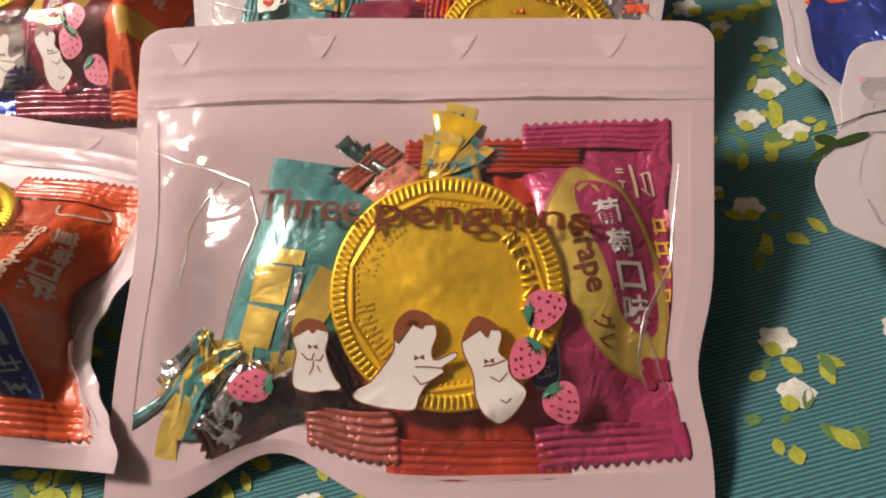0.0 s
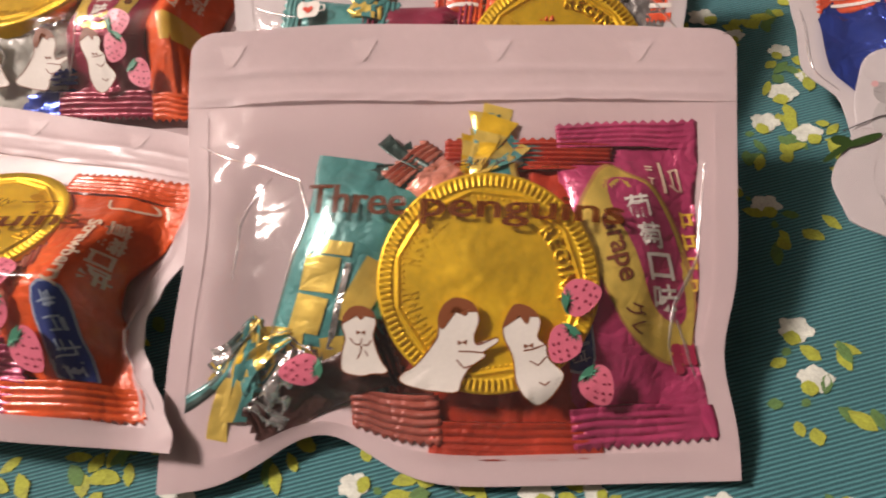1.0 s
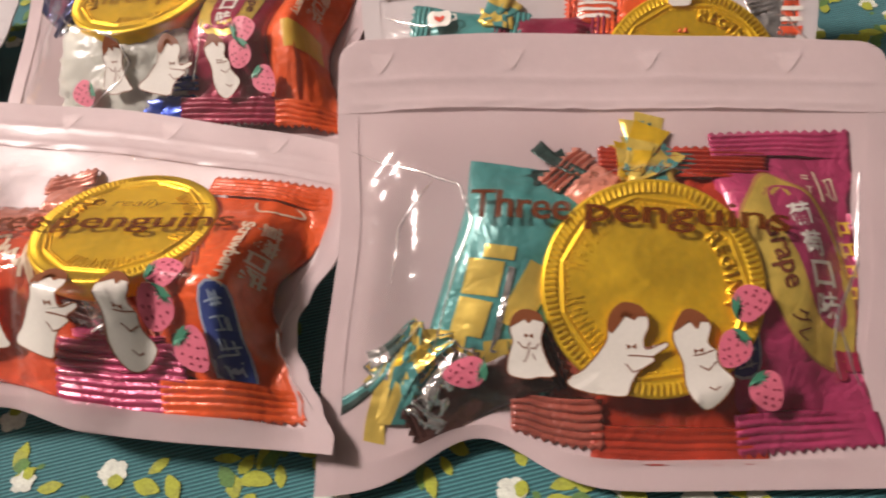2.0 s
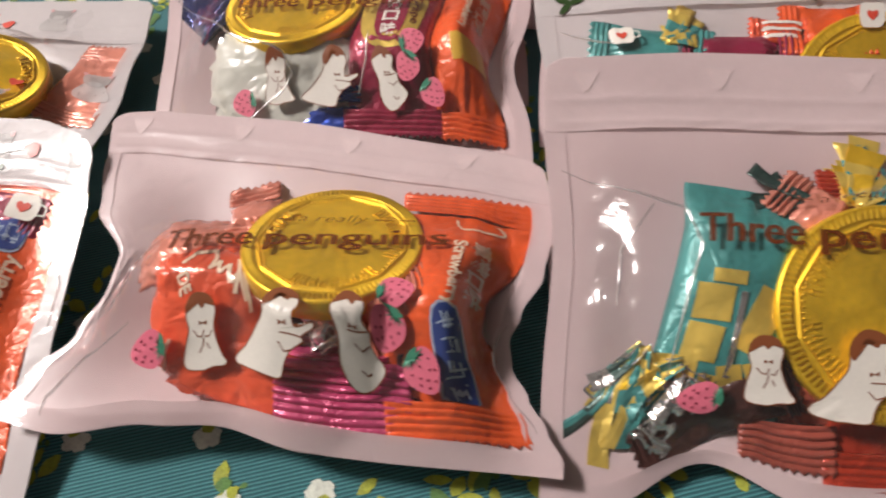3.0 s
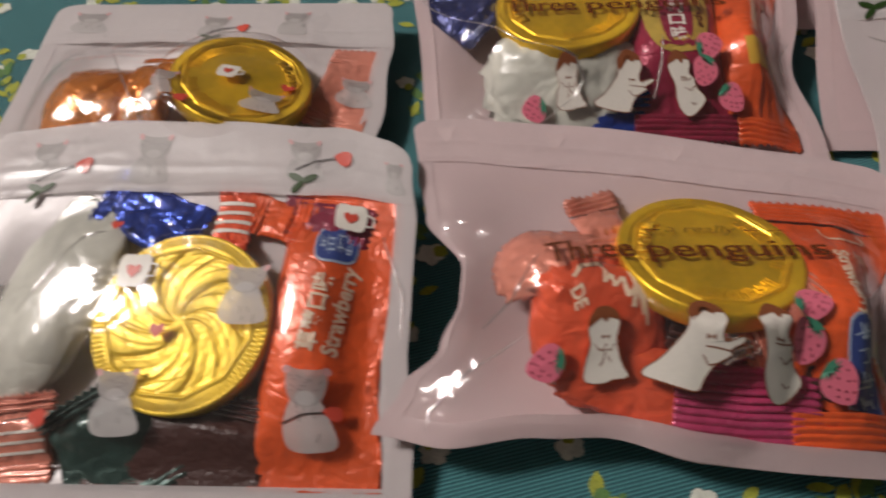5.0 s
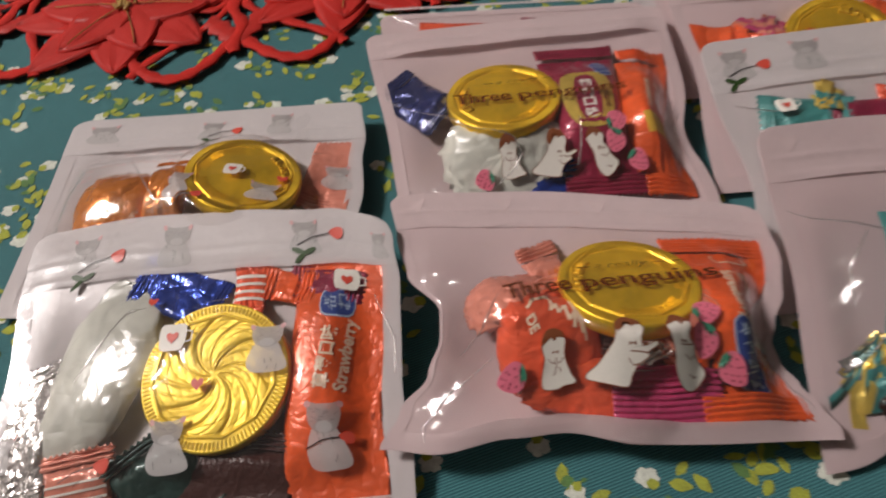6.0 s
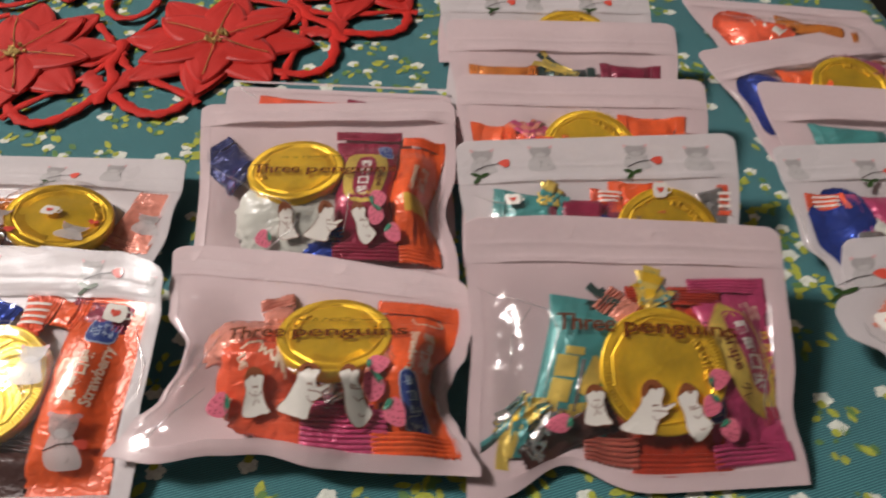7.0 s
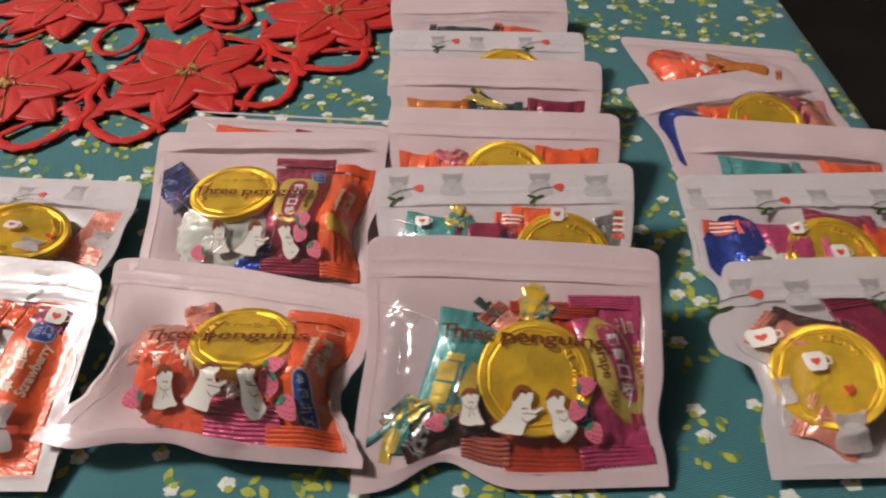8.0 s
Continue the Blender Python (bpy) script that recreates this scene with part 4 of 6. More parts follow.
def crumpled_sweet(place, w, h, thick, material, label, seed=1, squash=2.2, rough=1.0):
    """A round sweet in crumpled foil. Returns the thing and the map of its upper face."""
    m, warp = place
    root = thing("foil_sweet", m, label, "sweet", "wrapped sweets")
    steps = 64
    sq = lambda v: math.copysign(abs(v) ** (2 / squash), v)  # noqa: E731

    def at(d, grow=1.0):
        r = 1 + 0.10 * noise.noise(d * 2.3 + Vector((seed, 0, 0))) + rough * (0.10 * abs(noise.noise(d * 5 + Vector((0, seed, 0)))) + 0.05 * abs(noise.noise(d * 11 + Vector((0, 0, seed)))))
        return warp(Vector((sq(d.x) * w / 2 * r, sq(d.y) * h / 2 * r, -thick * 0.57 + sq(d.z) * thick / 2 * r * grow)) / 1000)

    rows = [[at(Vector((math.sin(q) * math.cos(g), math.sin(q) * math.sin(g), math.cos(q)))) for g in (2 * math.pi * k / steps for k in range(steps))] for q in (math.pi * j / 30 for j in range(31))]
    part("foil", from_grid(rows, wrap=True), material, root)

    def top(x, y, off=0.16):
        u, v = x / (w / 2), y / (h / 2)
        u, v = math.copysign(abs(u) ** (squash / 2), u), math.copysign(abs(v) ** (squash / 2), v)
        d = Vector((u, v, math.sqrt(max(0.02, 1 - u * u - v * v)))).normalized()
        return at(d) + Vector((0, 0, off / 1000))

    return root, top


def strawberry(where, x, y, w, h, turn, parent):
    """Printed strawberry: pink fruit, green crown, dark seeds."""
    c, s = math.cos(radians(turn)), math.sin(radians(turn))
    put = lambda px, py, off=0.0: where(x + px * c - py * s, y + px * s + py * c, off)  # noqa: E731
    body = spline([(-0.36 * w, 0.38 * h), (0, 0.46 * h), (0.36 * w, 0.38 * h), (0.5 * w, 0.08 * h), (0.3 * w, -0.32 * h), (0, -0.5 * h), (-0.3 * w, -0.32 * h), (-0.5 * w, 0.08 * h)], 4)
    fruit = decal("strawberry_print", body, lambda a, b: put(a, b, 0.0), INK_PINK, parent, rings=4)
    crown = []
    for k in range(14):
        g = math.pi * k / 13
        r = (0.38 if k % 2 else 0.12) * w
        crown.append((r * math.cos(g) * 1.05, 0.40 * h - 0.02 * h - r * math.sin(g) * 0.55 + 0.0))
    crown += [(-0.26 * w, 0.47 * h), (0, 0.52 * h), (0.26 * w, 0.47 * h)]
    decal("crown_print", crown, lambda a, b: put(a, b, 0.12), INK_GREEN, fruit, rings=2)
    rng = random.Random(int(abs(x * 100) + abs(y * 10)))
    seeds = [ellipse(sx * w * 0.3 + rng.uniform(-0.2, 0.2), sy * h, 0.17, 0.27, rng.uniform(0, 90), 7) for sx, sy in ((-1, 0.12), (0, 0.14), (1, 0.12), (-0.55, -0.06), (0.55, -0.06), (-0.9, -0.16), (0, -0.2), (0.9, -0.14), (-0.4, -0.33), (0.4, -0.33))]
    many("seed_print", seeds, lambda a, b: put(a, b, 0.12), INK_SEED, fruit)


WHITE_SHAPES = {}
WHITE_SHAPES["upright"] = ([(-0.5, 6.1), (1.5, 5.3), (2.3, 3.4), (1.8, 1.1), (2.3, -1.2), (3.3, -3.4), (4.3, -4.7), (3.5, -5.4), (1.5, -5.6), (-0.5, -6.2), (-3.3, -6.0), (-4.3, -4.9), (-4.0, -2.2), (-3.3, 0.4), (-3.8, 2.4), (-3.5, 4.4), (-2.3, 5.8)],
                           [(-3.8, 2.9), (-3.5, 4.6), (-2.3, 5.9), (-0.5, 6.2), (1.5, 5.4), (2.2, 4.0), (1.5, 4.5), (0.6, 4.8), (-0.4, 3.7), (-1.5, 4.7), (-2.8, 4.4)], (-0.4, 1.5),
                           [[(-2.4, 0.4), (-1.5, -0.6), (-0.6, -0.7), (-0.2, 0.4)], [(1.4, 0.3), (0.8, -0.7), (0.0, -0.6)], [(-0.3, -0.8), (-0.5, -2.0), (-1.2, -3.2)], [(0.3, -1.6), (0.8, -2.6)]])
WHITE_SHAPES["leaning"] = ([(1.4, 7.2), (4.1, 6.2), (5.2, 3.7), (4.4, 1.4), (5.0, 0.0), (7.9, 0.9), (8.3, 0.2), (6.0, -1.1), (6.2, -1.8), (3.7, -3.2), (2.3, -5.0), (1.4, -6.9), (-1.4, -6.9), (-5.5, -6.2), (-7.9, -5.5), (-8.0, -4.4), (-5.5, -2.8), (-2.8, 0.0), (-1.6, 1.8), (-1.5, 4.6), (-0.5, 6.4)],
                           [(-1.6, 3.5), (-1.5, 5.0), (-0.3, 6.7), (1.5, 7.3), (4.1, 6.3), (4.9, 4.9), (3.7, 5.4), (2.8, 4.4), (1.4, 5.4), (0.2, 4.6), (-0.7, 2.6)], (2.4, 0.5),
                           [[(1.8, -0.8), (3.6, -0.9), (5.9, -1.2)], [(1.4, -2.0), (2.6, -3.3), (4.2, -2.9)], [(4.6, 0.2), (5.8, 0.4)]])
WHITE_SHAPES["sitting"] = ([(-2.8, 7.6), (0.0, 6.6), (1.4, 4.6), (0.9, 2.3), (2.3, 0.9), (2.3, 0.0), (2.8, -1.4), (4.6, -3.2), (4.6, -4.6), (2.3, -6.9), (0.0, -7.8), (-2.0, -6.7), (-3.2, -4.1), (-3.4, -0.5), (-4.8, 2.8), (-4.7, 5.0)],
                           [(-4.8, 4.2), (-4.2, 6.1), (-2.8, 7.7), (0.0, 6.7), (1.2, 5.3), (-0.2, 5.7), (-0.9, 4.4), (-2.3, 5.8), (-3.7, 5.6)], (-0.7, 1.1),
                           [[(-1.6, 0.4), (0.0, 0.5), (1.9, 1.0)], [(-0.6, -1.2), (0.8, -2.0), (2.2, -0.8)], [(0.6, -4.6), (1.6, -5.2), (2.4, -4.6)]])


def white_print(where, x, y, kind, scale, turn, parent):
    """A plain white rounded printed shape with a brown top and a little brown bow."""
    points, cap, (bx, by), creases = WHITE_SHAPES[kind]
    c, s = math.cos(radians(turn)) * scale, math.sin(radians(turn)) * scale
    put = lambda px, py, off=0.0: where(x + px * c - py * s, y + px * s + py * c, off)  # noqa: E731
    shape = decal("white_print", spline(points, 4), lambda a, b: put(a, b, 0.03), INK_WHITE, parent, rings=5)
    decal("brown_print", spline(cap, 4), lambda a, b: put(a, b, 0.09), INK_CAP, shape, rings=2)
    many("bow_print", [[(bx - 0.75, by - 0.4), (bx, by), (bx - 0.75, by + 0.4)], [(bx + 0.75, by - 0.4), (bx + 0.75, by + 0.4), (bx, by)]], lambda a, b: put(a, b, 0.11), INK_CAP, shape)
    edge = spline(points, 4)
    strokes = line(edge + edge[:1], 0.2)
    for crease in creases:
        strokes += line(crease, 0.22)
    many("outline_print", strokes, lambda a, b: put(a, b, 0.07), INK_CAP, shape)


def grey_print(where, x, y, w, h, parent, seed=1):
    """A plain pale rounded print, grey above, with soft dark flecks and a blush at its shoulders."""
    rng = random.Random(seed)
    lean = rng.uniform(-0.06, 0.06)
    outline = [(-0.22, 0.08), (0.0, 0.16), (0.22, 0.08), (0.36, -0.16), (0.46, -0.46), (0.1, -0.54), (-0.30, -0.5), (-0.40, -0.25)]
    shape = decal("pale_print", spline([((px + lean * py) * w, py * h) for px, py in outline], 4), lambda a, b: where(x + a, y + b, 0.02), INK_SOFT, parent, rings=4)
    round_top = [(-0.34, 0.24), (-0.30, 0.42), (-0.14, 0.40), (0.14, 0.40), (0.30, 0.42), (0.34, 0.24), (0.24, 0.04), (0.0, -0.03), (-0.24, 0.04)]
    decal("grey_print", spline([(px * w, py * h) for px, py in round_top], 4), lambda a, b: where(x + a, y + b, 0.05), INK_MID, shape, rings=3)
    decal("pale_patch", ellipse(0, 0.07 * h, 0.17 * w, 0.09 * h, 0, 16), lambda a, b: where(x + a, y + b, 0.08), INK_SOFT, shape, rings=2)
    flecks = [bar(rng.uniform(-0.28, 0.28) * w, rng.uniform(0.14, 0.36) * h, rng.uniform(0.06, 0.14) * w, 0.018 * h, rng.uniform(-50, 50)) for _ in range(12)]
    flecks += [bar(rng.uniform(-0.34, 0.34) * w, rng.uniform(-0.45, 0.0) * h, 0.02 * w, rng.uniform(0.06, 0.16) * h, rng.uniform(-20, 20)) for _ in range(5)]
    many("grey_fleck", flecks, lambda a, b: where(x + a, y + b, 0.08), INK_GREY, shape)
    many("blush_print", [ellipse(sx * 0.33 * w, 0.40 * h, 0.07 * w, 0.05 * h, 60 * sx, 10) for sx in (-1, 1)], lambda a, b: where(x + a, y + b, 0.08), INK_BLUSH, shape)


def rose_print(where, x, y, size, parent, leaf=True):
    bud = decal("rose_print", spline([(-0.5 * size, 0.1 * size), (0.1 * size, 0.42 * size), (0.5 * size, 0.3 * size), (0.42 * size, -0.3 * size), (0, -0.42 * size)], 4), lambda a, b: where(x + a, y + b, 0.2), INK_ROSE, parent, rings=2)
    many("stem_print", line([(-0.45 * size, 0), (-1.6 * size, -0.15 * size), (-2.7 * size, -0.7 * size)], 0.28), lambda a, b: where(x + a, y + b, 0.26), INK_LINE, bud)
    if leaf:
        many("leaf_print", [ellipse(-2.2 * size + dx, -1.35 * size + dy, 0.5 * size, 0.2 * size, t, 12) for dx, dy, t in ((-0.4 * size, 0.25 * size, 160), (0.35 * size, 0.2 * size, 25), (-0.3 * size, -0.3 * size, 50))], lambda a, b: where(x + a, y + b, 0.22), INK_LEAF, bud)


def heart_print(where, x, y, size, parent, cup=False):
    pts = [(0, -0.5), (0.45, -0.05), (0.5, 0.3), (0.25, 0.45), (0, 0.25), (-0.25, 0.45), (-0.5, 0.3), (-0.45, -0.05)]
    if cup:
        mug = decal("cup_print", spline([(-size, 0.9 * size), (0, 1.05 * size), (size, 0.9 * size), (0.9 * size, -0.8 * size), (0, -size), (-0.9 * size, -0.8 * size)], 4), lambda a, b: where(x + a, y + b, 0.08), INK_WHITE, parent, rings=3)
        many("handle_print", line([(size, 0.5 * size), (1.5 * size, 0.4 * size), (1.5 * size, -0.3 * size), (0.95 * size, -0.4 * size)], 0.35), lambda a, b: where(x + a, y + b, 0.1), INK_WHITE, mug)
        parent = mug
    decal("heart_print", [(px * size * 0.95, py * size * 0.95) for px, py in pts], lambda a, b: where(x + a, y + b, 0.2), INK_ROSE, parent, rings=2)

# ---- prints on the pouches ----
def pink_prints(key, text, shapes, berries, small=None):
    po, root, at = POUCHES[key]
    a, b, turn = text
    put = at(a, b, turn)
    for word, width, height, x, y in (("Three", 17.2, 5.2, -18.7, 0.6), ("penguins", 33.4, 5.6, 9.3, -0.6)):
        for shift in (-0.24, 0.0, 0.24):  # layers side by side give heavy upright strokes
            lettering("lettering", word, lambda px, py, shift=shift: put(px + shift, py, 0.02 + 0.02 * shift), INK_TEXT, root, width=width, height=height, bold=0.004, at=(x, y))
    if small:
        lettering("lettering", "a really", at(*small), INK_TEXT, root, width=13.5, height=2.7, shear=0.3)
        x, y, t = small
        many("small_print", [bar(-9.4, 0, 3, 0.4), bar(9.6, 0.1, 3.4, 0.4), bar(14, 0.1, 3, 0.4)], at(x, y, t), INK_TEXT, root)
    for (a, b, turn, size), kind in zip(shapes, ("upright", "leaning", "sitting")):
        white_print(at(a, b), 0, 0, kind, size, turn, root)
    for a, b, w, h, turn in berries:
        strawberry(at(a, b), 0, 0, w * 0.93, h * 0.93, turn, root)
    # faint pale hearts on the header
    for a in (0.08, 0.33, 0.58, 0.83):
        put = at(a, 0.945)
        decal("pale_heart_print", (spline([(0, -2.4), (2.0, 0.4), (2.3, 1.6), (0, 1.3), (-2.3, 1.6), (-2.0, 0.4)], 5)), lambda x, y, put=put: put(x, y, 0.02), INK_PALE, root, rings=3)


pink_prints("A", (0.535, 0.526, -3), ((0.376, 0.252, 2, 0.93), (0.519, 0.25, 2, 1.0), (0.662, 0.236, 4, 0.98)),
            ((0.737, 0.339, 6.4, 7.0, 105), (0.713, 0.25, 6.2, 6.6, -35), (0.769, 0.175, 6.4, 6.6, 35), (0.265, 0.189, 6.4, 8.2, -95)), small=(0.535, 0.615, 0))
pink_prints("B", (0.564, 0.525, 10), ((0.418, 0.222, 4, 0.93), (0.557, 0.236, 0, 0.92), (0.703, 0.246, 0, 0.9)),
            ((0.765, 0.37, 6.2, 7.4, 100), (0.753, 0.279, 6.8, 7.2, -30), (0.812, 0.199, 7.0, 7.2, 40), (0.308, 0.177, 6.4, 7.6, -80)), small=(0.60, 0.615, 9))
pink_prints("C", (0.515, 0.485, 0), ((0.373, 0.228, 0, 0.84), (0.503, 0.229, -2, 0.86), (0.657, 0.225, 0, 0.84)),
            ((0.723, 0.311, 6.2, 7.0, 100), (0.704, 0.25, 6.4, 6.8, -30), (0.763, 0.187, 6.4, 6.6, 40), (0.278, 0.17, 6, 6.4, -80)), small=(0.45, 0.575, 0))


def cat_prints(key, greys, roses, cups=(), hearts=()):
    po, root, at = POUCHES[key]
    for n, (a, b, w, h) in enumerate(greys):
        grey_print(at(a, b), 0, 0, w, h, root, n + 1)
    for a, b, size in roses:
        rose_print(at(a, b), 0, 0, size, root, leaf=b > 0.7)
    for a, b, size in cups:
        heart_print(at(a, b), 0, 0, size, root, cup=True)
    for a, b, size in hearts:
        heart_print(at(a, b), 0, 0, size, root)


cat_prints("D", ((0.158, 0.903, 10, 9), (0.412, 0.898, 11, 11), (0.766, 0.903, 10, 9.5), (0.962, 0.88, 5, 8), (0.70, 0.499, 11, 12), (0.488, 0.24, 11, 12), (0.83, 0.235, 10.5, 15), (0.06, 0.283, 8, 9)),
           ((0.254, 0.876, 3.9), (0.85, 0.907, 3.9), (0.872, 0.219, 3.2), (0.343, 0.199, 3.6)), ((0.872, 0.73, 3.0), (0.469, 0.551, 3.2)), ((0.548, 0.40, 3.2), (0.39, 0.69, 2.6)))
cat_prints("E", ((0.098, 0.905, 11, 8), (0.466, 0.881, 9.5, 8), (0.697, 0.9, 9.5, 9), (0.522, 0.421, 10, 8), (0.767, 0.421, 10, 7), (0.93, 0.585, 9, 9)),
           ((0.552, 0.871, 3.4), (0.6, 0.36, 3)), ((0.662, 0.511, 2.2),), ((0.8, 0.5, 3),))
cat_prints("F", ((0.09, 0.9, 10.5, 10), (0.298, 0.905, 11, 10.5), (0.638, 0.902, 11, 10), (0.856, 0.888, 12, 10)), ((0.166, 0.882, 3.8), (0.71, 0.879, 3.8)), ((0.18, 0.69, 2.4), (0.7, 0.7, 2.4)))
cat_prints("G", ((0.06, 0.84, 10, 11), (0.242, 0.82, 12.5, 11), (0.5, 0.83, 10, 10), (0.071, 0.359, 7, 9), (0.235, 0.167, 13, 11), (0.42, 0.3, 12, 10)), ((0.1, 0.815, 4.4), (0.6, 0.82, 4.4)), ((0.18, 0.446, 3.0), (0.1, 0.594, 3.0)), ((0.254, 0.317, 3.4),))
cat_prints("H", ((0.06, 0.86, 8, 10), (0.329, 0.84, 11, 10), (0.545, 0.835, 11, 10), (0.8, 0.84, 10, 10)), ((0.401, 0.82, 4.2), (0.86, 0.82, 4.2)), ((0.499, 0.456, 3.0), (0.37, 0.6, 2.6)))
cat_prints("K", ((0.25, 0.9, 10, 9), (0.45, 0.9, 10, 9), (0.7, 0.9, 10, 9)), ((0.34, 0.9, 4), (0.8, 0.9, 4)))

# ---- sweets in the pouches ----
for key, coins in COINS.items():
    for a, b, sink in coins:
        chocolate_coin(seat(POUCHES[key][0], a, b, {"A": 0, "B": 160, "C": 170, "D": 20, "E": 10}.get(key, 40), sink), "swirl" if key == "D" else "bust", {"B": 16.7, "C": 17.6, "E": 16.8, "G": 17.4}.get(key, 18.3))


def sweet(key, a, b, turn, sink, w, l, thick, material, label, **more):
    return wrapped_sweet(under(key, a, b, turn, sink, thick), w, l, thick, material, label, seed=len(bpy.data.objects) % 17, **more)


def printed_logo(top, x, y, w, h, turn, parent):
    """Blue badge with a pale rim and plain pale bars."""
    c, s = math.cos(radians(turn)), math.sin(radians(turn))
    put = lambda off: lambda px, py: top(x + px * c - py * s, y + px * s + py * c, off)  # noqa: E731
    shape = [(-0.5 * w, -0.4 * h), (0, -0.52 * h), (0.5 * w, -0.38 * h), (0.52 * w, 0.4 * h), (0, 0.5 * h), (-0.5 * w, 0.42 * h)]
    rim = decal("logo_rim", spline([(px * 1.07, py * 1.14) for px, py in shape], 3), put(0.2), INK_SKYPALE, parent, rings=3)
    decal("logo", spline(shape, 3), put(0.3), INK_BLUE, rim, rings=3)
    strokes, rng = [], random.Random(int(w * 10))
    for k in range(4):
        cx = (-0.36 + 0.24 * k) * w
        strokes += [bar(cx + rng.uniform(-0.09, 0.09) * w, rng.uniform(-0.1, 0.1) * h, 0.02 * w, rng.uniform(0.35, 0.7) * h, 8) for _ in range(2)]
        strokes += [bar(cx + rng.uniform(-0.02, 0.02) * w, rng.uniform(-0.3, 0.3) * h, rng.uniform(0.1, 0.19) * w, 0.06 * h, 6) for _ in range(3)]
    many("logo_bar", strokes, put(0.4), INK_SKYPALE, rim)


# pouch A
grape, top = sweet("A", 0.832, 0.42, 4, 1.4, 23.5, 57.5, 9, MAGENTA, "magenta grape chew in a crimped wrapper", crimp=6)
band = spline([(-6, 15), (-3, 18), (0, 15.5), (4, 13), (8, 4), (10, -8), (9, -15), (4, -15), (-1, -11), (-6, -2), (-8.5, 8)], 5)
rim = decal("label_rim", [(x * 1.05, y * 1.04) for x, y in band], lambda x, y: top(x, y, 0.18), INK_GOLDLINE, grape, rings=5)
decal("label_panel", band, lambda x, y: top(x, y, 0.26), PALE_GOLD, rim, rings=5)
stripe = spline([(-4, 14.5), (0, 15), (4, 12), (7.6, 3), (8.8, -8), (6, -9), (2.5, -6), (-0.5, 2), (-3.5, 9)], 4)
decal("label_stripe", stripe, lambda x, y: top(x, y, 0.34), MAGENTA, rim, rings=4)
for n, (sign, x, y) in enumerate(zip("葡萄口味", (0.6, 2.4, 4.0, 5.2), (9.6, 4.6, -0.4, -5.4))):
    lettering("lettering", sign, lambda px, py: top(px, py, 0.46), INK_WHITE, grape, width=4.3, height=4.5, turn=12, at=(x, y), bold=0.02)
lettering("lettering", "Grape", lambda px, py: top(px, py, 0.4), INK_BROWN, grape, width=12.5, height=4.6, turn=-76, at=(-3.2, 2.6), bold=0.02)
lettering("lettering", "グレ", lambda px, py: top(px, py, 0.4), INK_BROWN, grape, width=5.4, height=3.2, turn=-70, at=(0.6, -9.5), bold=0.01)
many("small_print", [bar(5.6, 16.4, 0.55, 6.4, 4), bar(7.4, 18.2, 1.8, 0.35, 30), bar(7.4, 14.6, 1.8, 0.35, -30), bar(8.4, 16.4, 0.35, 4.4, 6), bar(7.2, 16.4, 0.35, 3.0, 6), bar(3.5, 18.2, 1.2, 0.3, 4), bar(3.5, 17.5, 1.2, 0.3, 4), bar(3.6, 15.6, 1.2, 0.3, 4), bar(3.6, 14.9, 0.3, 1.2, 4)], lambda x, y: top(x, y, 0.24), INK_CREAM, grape)
many("gold_sign", [bar(9.0 + 0.2 * k + dx, 9 - 3.9 * k + dy, w, h, 10) for k in range(4) for dx, dy, w, h in ((-0.6, 0, 0.45, 2.8), (0.6, 0.3, 0.45, 2.2), (0, 1.1, 2.2, 0.4), (0, -0.6, 1.8, 0.4))], lambda x, y: top(x, y, 0.24), INK_YELLOW, grape)
many("grape_print", [ellipse(7.5 + 1.4 * (k % 3), -13.5 - 1.6 * (k // 3), 1.0, 1.0, 0, 12) for k in range(7)], lambda x, y: top(x, y, 0.5), INK_SEED, grape)
printed_logo(top, -9.4, -11.5, 10.5, 4.6, -82, grape)

candy, top = sweet("A", 0.33, 0.40, -13, 1.2, 25, 50, 11, TEAL_FOIL, "teal sweet with gold squares in a twisted wrapper", crimp=4, lumpy=0.8, ends=(False, False))
rng = random.Random(8)
many("gold_square", [bar(x, y, w, h, t) for x, y, w, h, t in ((-4.0, -1.6, 6.4, 6.2, 3), (-4.2, -8.6, 6.0, 6.4, -2), (4.4, -3.2, 5.2, 11.5, -14), (-5.4, -12.6, 3, 5, 4), (1.8, -13.5, 4.2, 4.0, 20), (5.6, -11.6, 3.4, 3.4, 30), (-2.4, 3.2, 5.6, 2.4, 4), (-1.6, -15.2, 3, 2.6, 0))],
     lambda x, y: top(x, y, 0.22), PALE_GOLD, candy)
many("silver_seam", [bar(0.9, -6.4, 1.1, 15, 3)], lambda x, y: top(x, y, 0.3), SILVER, candy)
PARTY = (PALE_GOLD, TEAL_FOIL, GOLD, PALE_GOLD, SILVER, TEAL_FOIL, DARK_TEAL)
foil_fan(under("A", 0.60, 0.685, -50, 0.6), 20, 16, (PALE_GOLD, GOLD, PALE_GOLD, TEAL_FOIL), "gold and teal twisted foil wrapper end", 4, 10, spread=75)
foil_fan(under("A", 0.43, 0.64, 66, 1.0), 5, 17, (DARK_TEAL, DARK_TEAL, PALE_GOLD), "dark green twisted foil wrapper end", 6, 5, spread=20)
foil_fan(under("A", 0.135, 0.20, 158, 1.0), 15, 19, PARTY, "gold and teal twisted foil wrapper end", 9, 11, spread=80)
foil_fan(under("A", 0.18, 0.24, 110, 1.0), 9, 12, (SILVER, PALE_GOLD, TEAL_FOIL), "silver and gold twisted foil wrapper end", 12, 7, spread=70)
sweet("A", 0.30, 0.15, -62, 1.0, 11, 28, 6, BROWN, "dark brown sweet in a crumpled wrapper", crimp=3, lumpy=0.9)
